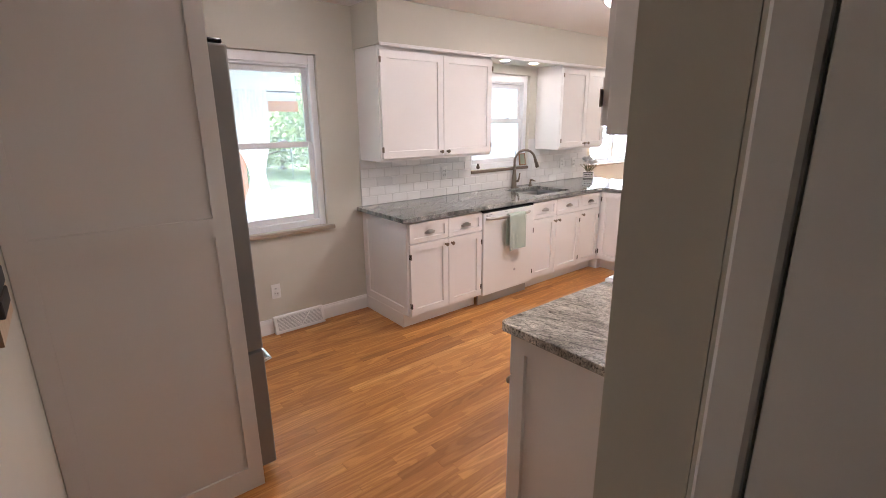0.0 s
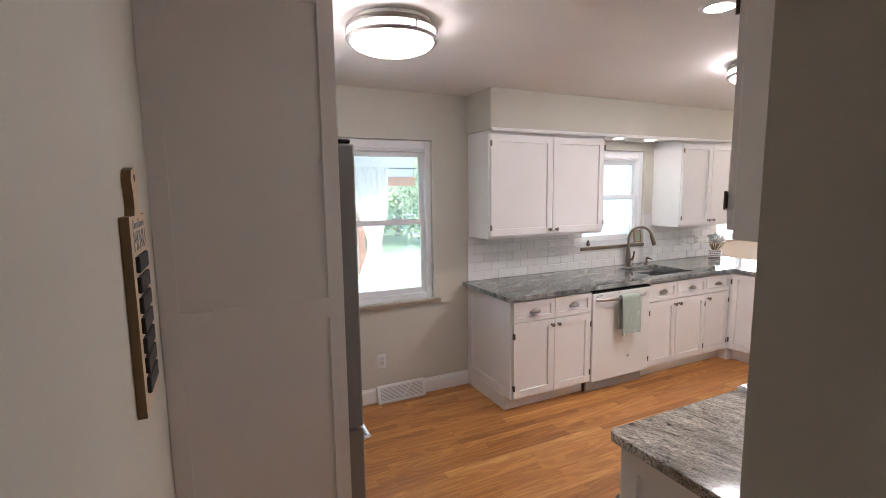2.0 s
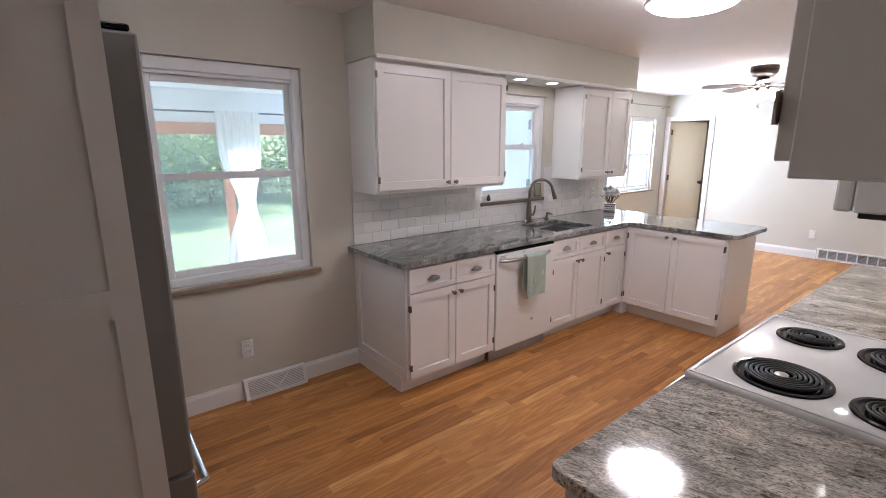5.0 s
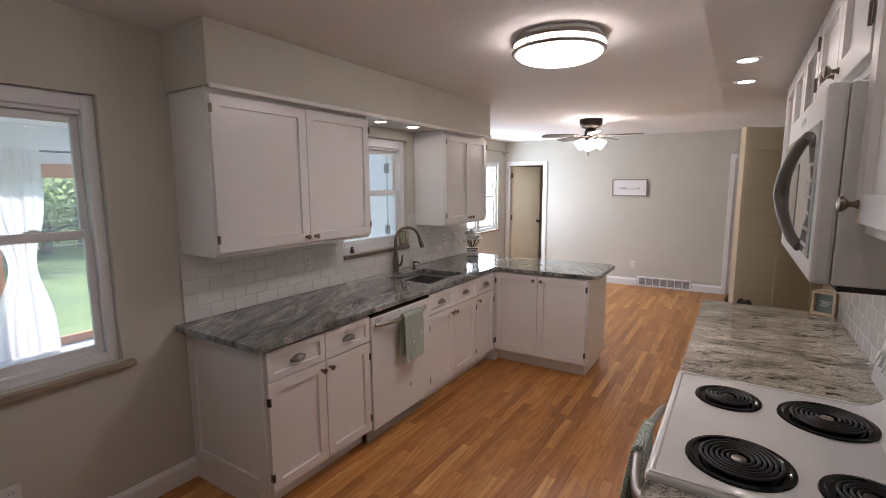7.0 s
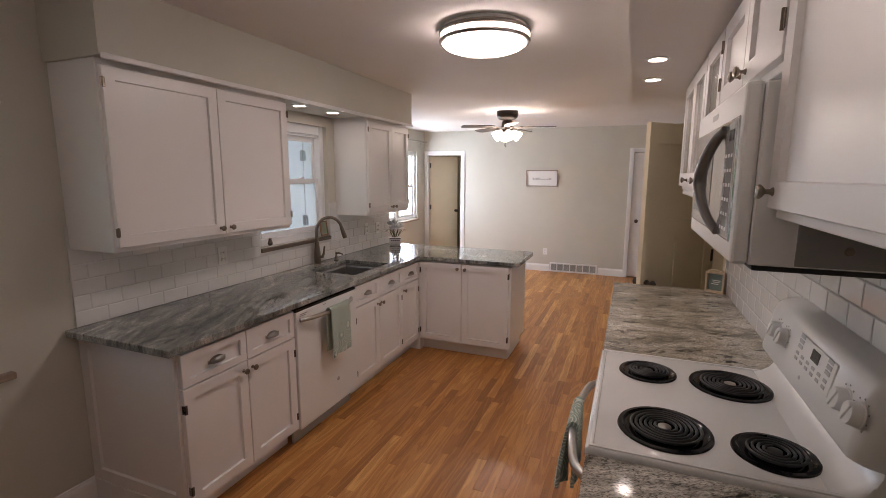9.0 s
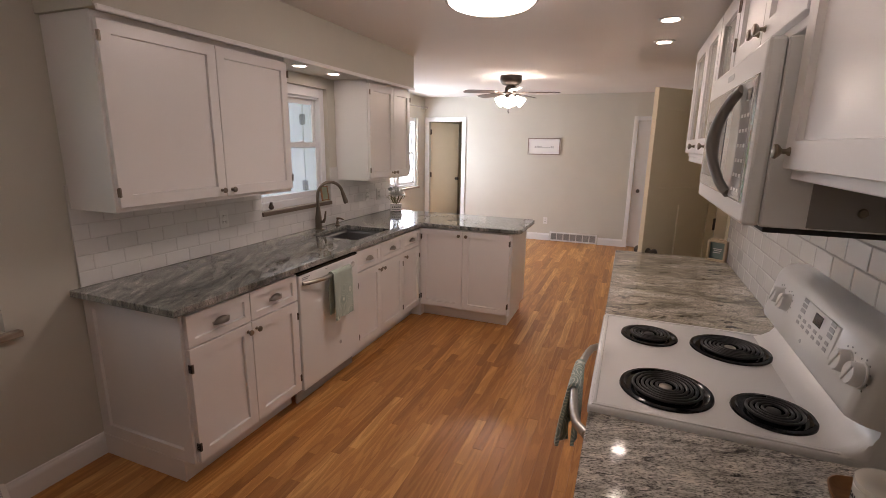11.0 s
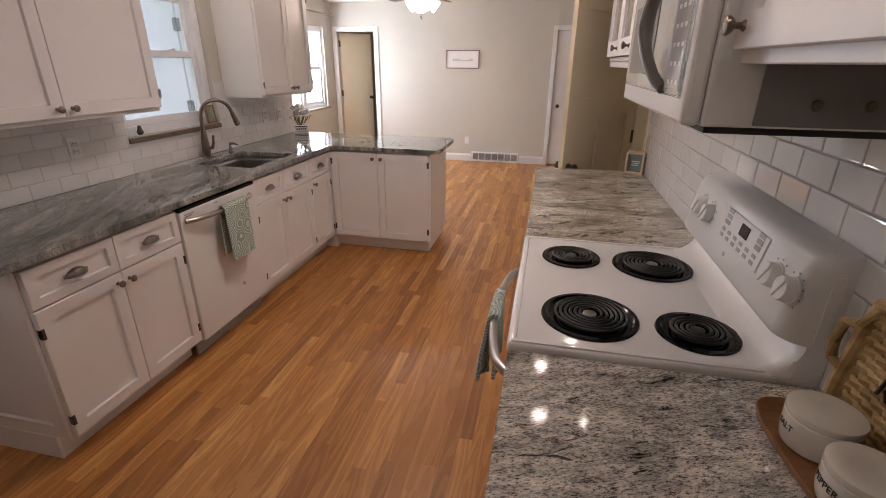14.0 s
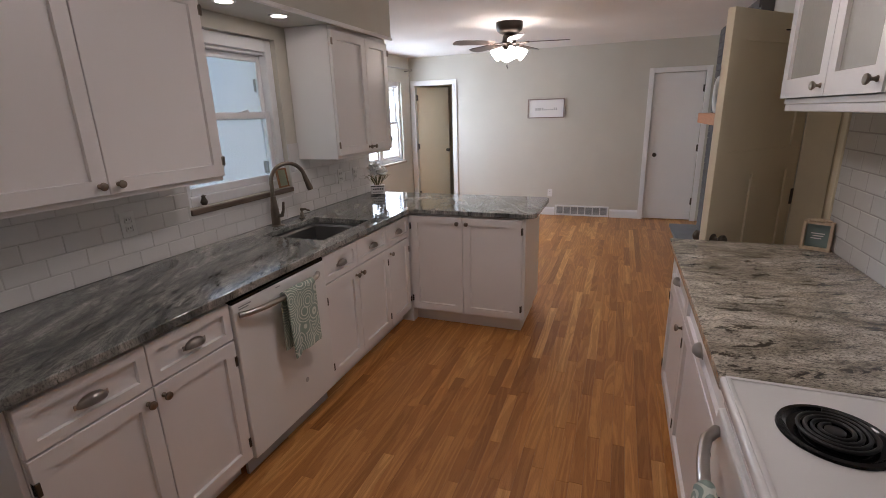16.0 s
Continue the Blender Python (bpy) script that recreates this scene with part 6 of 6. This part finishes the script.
def tiled(label, x0, x1, z0, z1, yw, way, gaps, cell=(0.1525, 0.0765), g=0.0024, grout=GROUT):
    """Running-bond wall tiles on a grout bed; gaps: openings (x0, x1, z0, z1) left free."""
    s = -1 if way == "s" else 1
    ya, yb = sorted((yw + s * 0.0005, yw + s * 0.0102))
    bed = solo("backsplash", holed((x0, x1), (z0, z1), gaps, ya, yb, "xzy"), grout, label, kind="structure")
    made = {}
    row, z = 0, z0
    while z < z1 - 0.01:
        zt = min(z + cell[1] - g, z1)
        x = x0 - (cell[0] / 2 if row % 2 else 0.0)
        while x < x1 - 0.004:
            spans = [(max(x, x0), min(x + cell[0] - g, x1))]
            for a, c, p, q in gaps:
                if zt > p + 0.004 and z < q - 0.004:
                    nxt = []
                    for u, v in spans:
                        if v <= a or u >= c:
                            nxt.append((u, v))
                        else:
                            nxt += [(u, min(v, a)), (max(u, c), v)]
                    spans = nxt
            for u, v in spans:
                if v - u > 0.012:
                    key = (round(v - u, 3), round(zt - z, 3))
                    if key not in made:
                        w, h = key
                        t = bmesh.new()
                        rr = []
                        for ins, y in ((0, 0), (0, 0.0045), (0.0018, 0.0062), (0.005, 0.0068)):
                            rr.append([t.verts.new(pt) for pt in ((ins - w / 2, s * y, ins - h / 2), (w / 2 - ins, s * y, ins - h / 2), (w / 2 - ins, s * y, h / 2 - ins), (ins - w / 2, s * y, h / 2 - ins))])
                        for p_, q_ in zip(rr, rr[1:]):
                            for i in range(4):
                                t.faces.new((p_[i], p_[(i + 1) % 4], q_[(i + 1) % 4], q_[i]))
                        t.faces.new(rr[-1])
                        bmesh.ops.recalc_face_normals(t, faces=t.faces)
                        me = bpy.data.meshes.new("tile")
                        t.to_mesh(me)
                        t.free()
                        me.materials.append(TILE)
                        made[key] = me
                    o = new("tile", made[key])
                    o.location = ((u + v) / 2, yw + s * 0.0055, (z + zt) / 2)
                    o.rotation_euler = (random.gauss(0, 0.0035), 0, random.gauss(0, 0.0035))
                    o.parent = bed
            x += cell[0]
        z += cell[1]
        row += 1
    return bed


random.seed(21)
tiled("white glazed subway tile backsplash under the wall cabinets", 2.035, 5.20, CT + 0.001, 1.289, NW, "s", [(3.266, 4.109, 1.0835, 1.4)])
tiled("white glazed subway tile backsplash behind the stove", 1.245, 4.104, CT + 0.001, 1.558, SW, "n", [(1.900, 2.680, 0.85, 0.93)], g=0.0032, grout=GROUT_SHADED)

# ---- oak floor ----
random.seed(4)
floor = solo("floor", cells([-0.29, 0.97, JOG - 0.13, 9.0], [-4.0, 0.43, NW + 0.15, 5.11], lambda x, y: (x < 0.97 and y < 0.43) or (0.43 < y < NW + 0.15) or x > JOG - 0.13 and y > 0.43, -0.0215, -0.006, "xyz"), WALNUT, "honey oak strip floor with satin varnish", kind="structure")
BW, LENS = 0.0572, (0.42, 0.56, 0.70, 0.86, 1.02, 1.22)
made = {}


def board_mesh(w, n):
    rr, verts, faces = 0.0004, [], []
    for ins, z in ((0, -0.006), (0, -0.0008), (rr, 0.0)):
        verts += [(ins, ins, z), (n - ins, ins, z), (n - ins, w - ins, z), (ins, w - ins, z)]
    for a in (0, 4):
        for i in range(4):
            j = (i + 1) % 4
            faces.append((a + i, a + j, a + 4 + j, a + 4 + i))
    faces.append((8, 9, 10, 11))
    return verts, faces


restv, restf = [], []
rows = int((5.10 + 4.0) / BW)
for r in range(rows):
    y = -4.0 + r * BW
    west, east = (JOG - 0.12 if y > NW + 0.09 else -0.28), (0.965 if y < 0.43 else 8.95)
    x = west - random.random() * 0.6
    while x < east:
        n = random.choice(LENS)
        x0, x1 = max(x, west), min(x + n, east)
        x += n
        if x1 - x0 < 0.03:
            continue
        if 1.30 < y < 3.22 and x1 > 0.2 and x0 < 4.7:
            key = round(x1 - x0, 3)
            if key not in made:
                v, f = board_mesh(BW - 0.0003, key - 0.0003)
                me = bpy.data.meshes.new("board")
                me.from_pydata(v, [], f)
                me.materials.append(OAK)
                made[key] = me
            o = new("board", made[key])
            o.location = (x0, y, random.uniform(-0.0002, 0.0002))
            o.parent = floor
        else:
            v, f = board_mesh(BW - 0.0003, x1 - x0 - 0.0003)
            k = len(restv)
            restv += [(a + x0, b_ + y, c) for a, b_, c in v]
            restf += [tuple(i + k for i in q) for q in f]
me = bpy.data.meshes.new("boards")
me.from_pydata(restv, [], restf)
me.materials.append(OAKREST)
rest = new("boards", me)
rest.parent = floor
tagged(rest, kind="stuff")
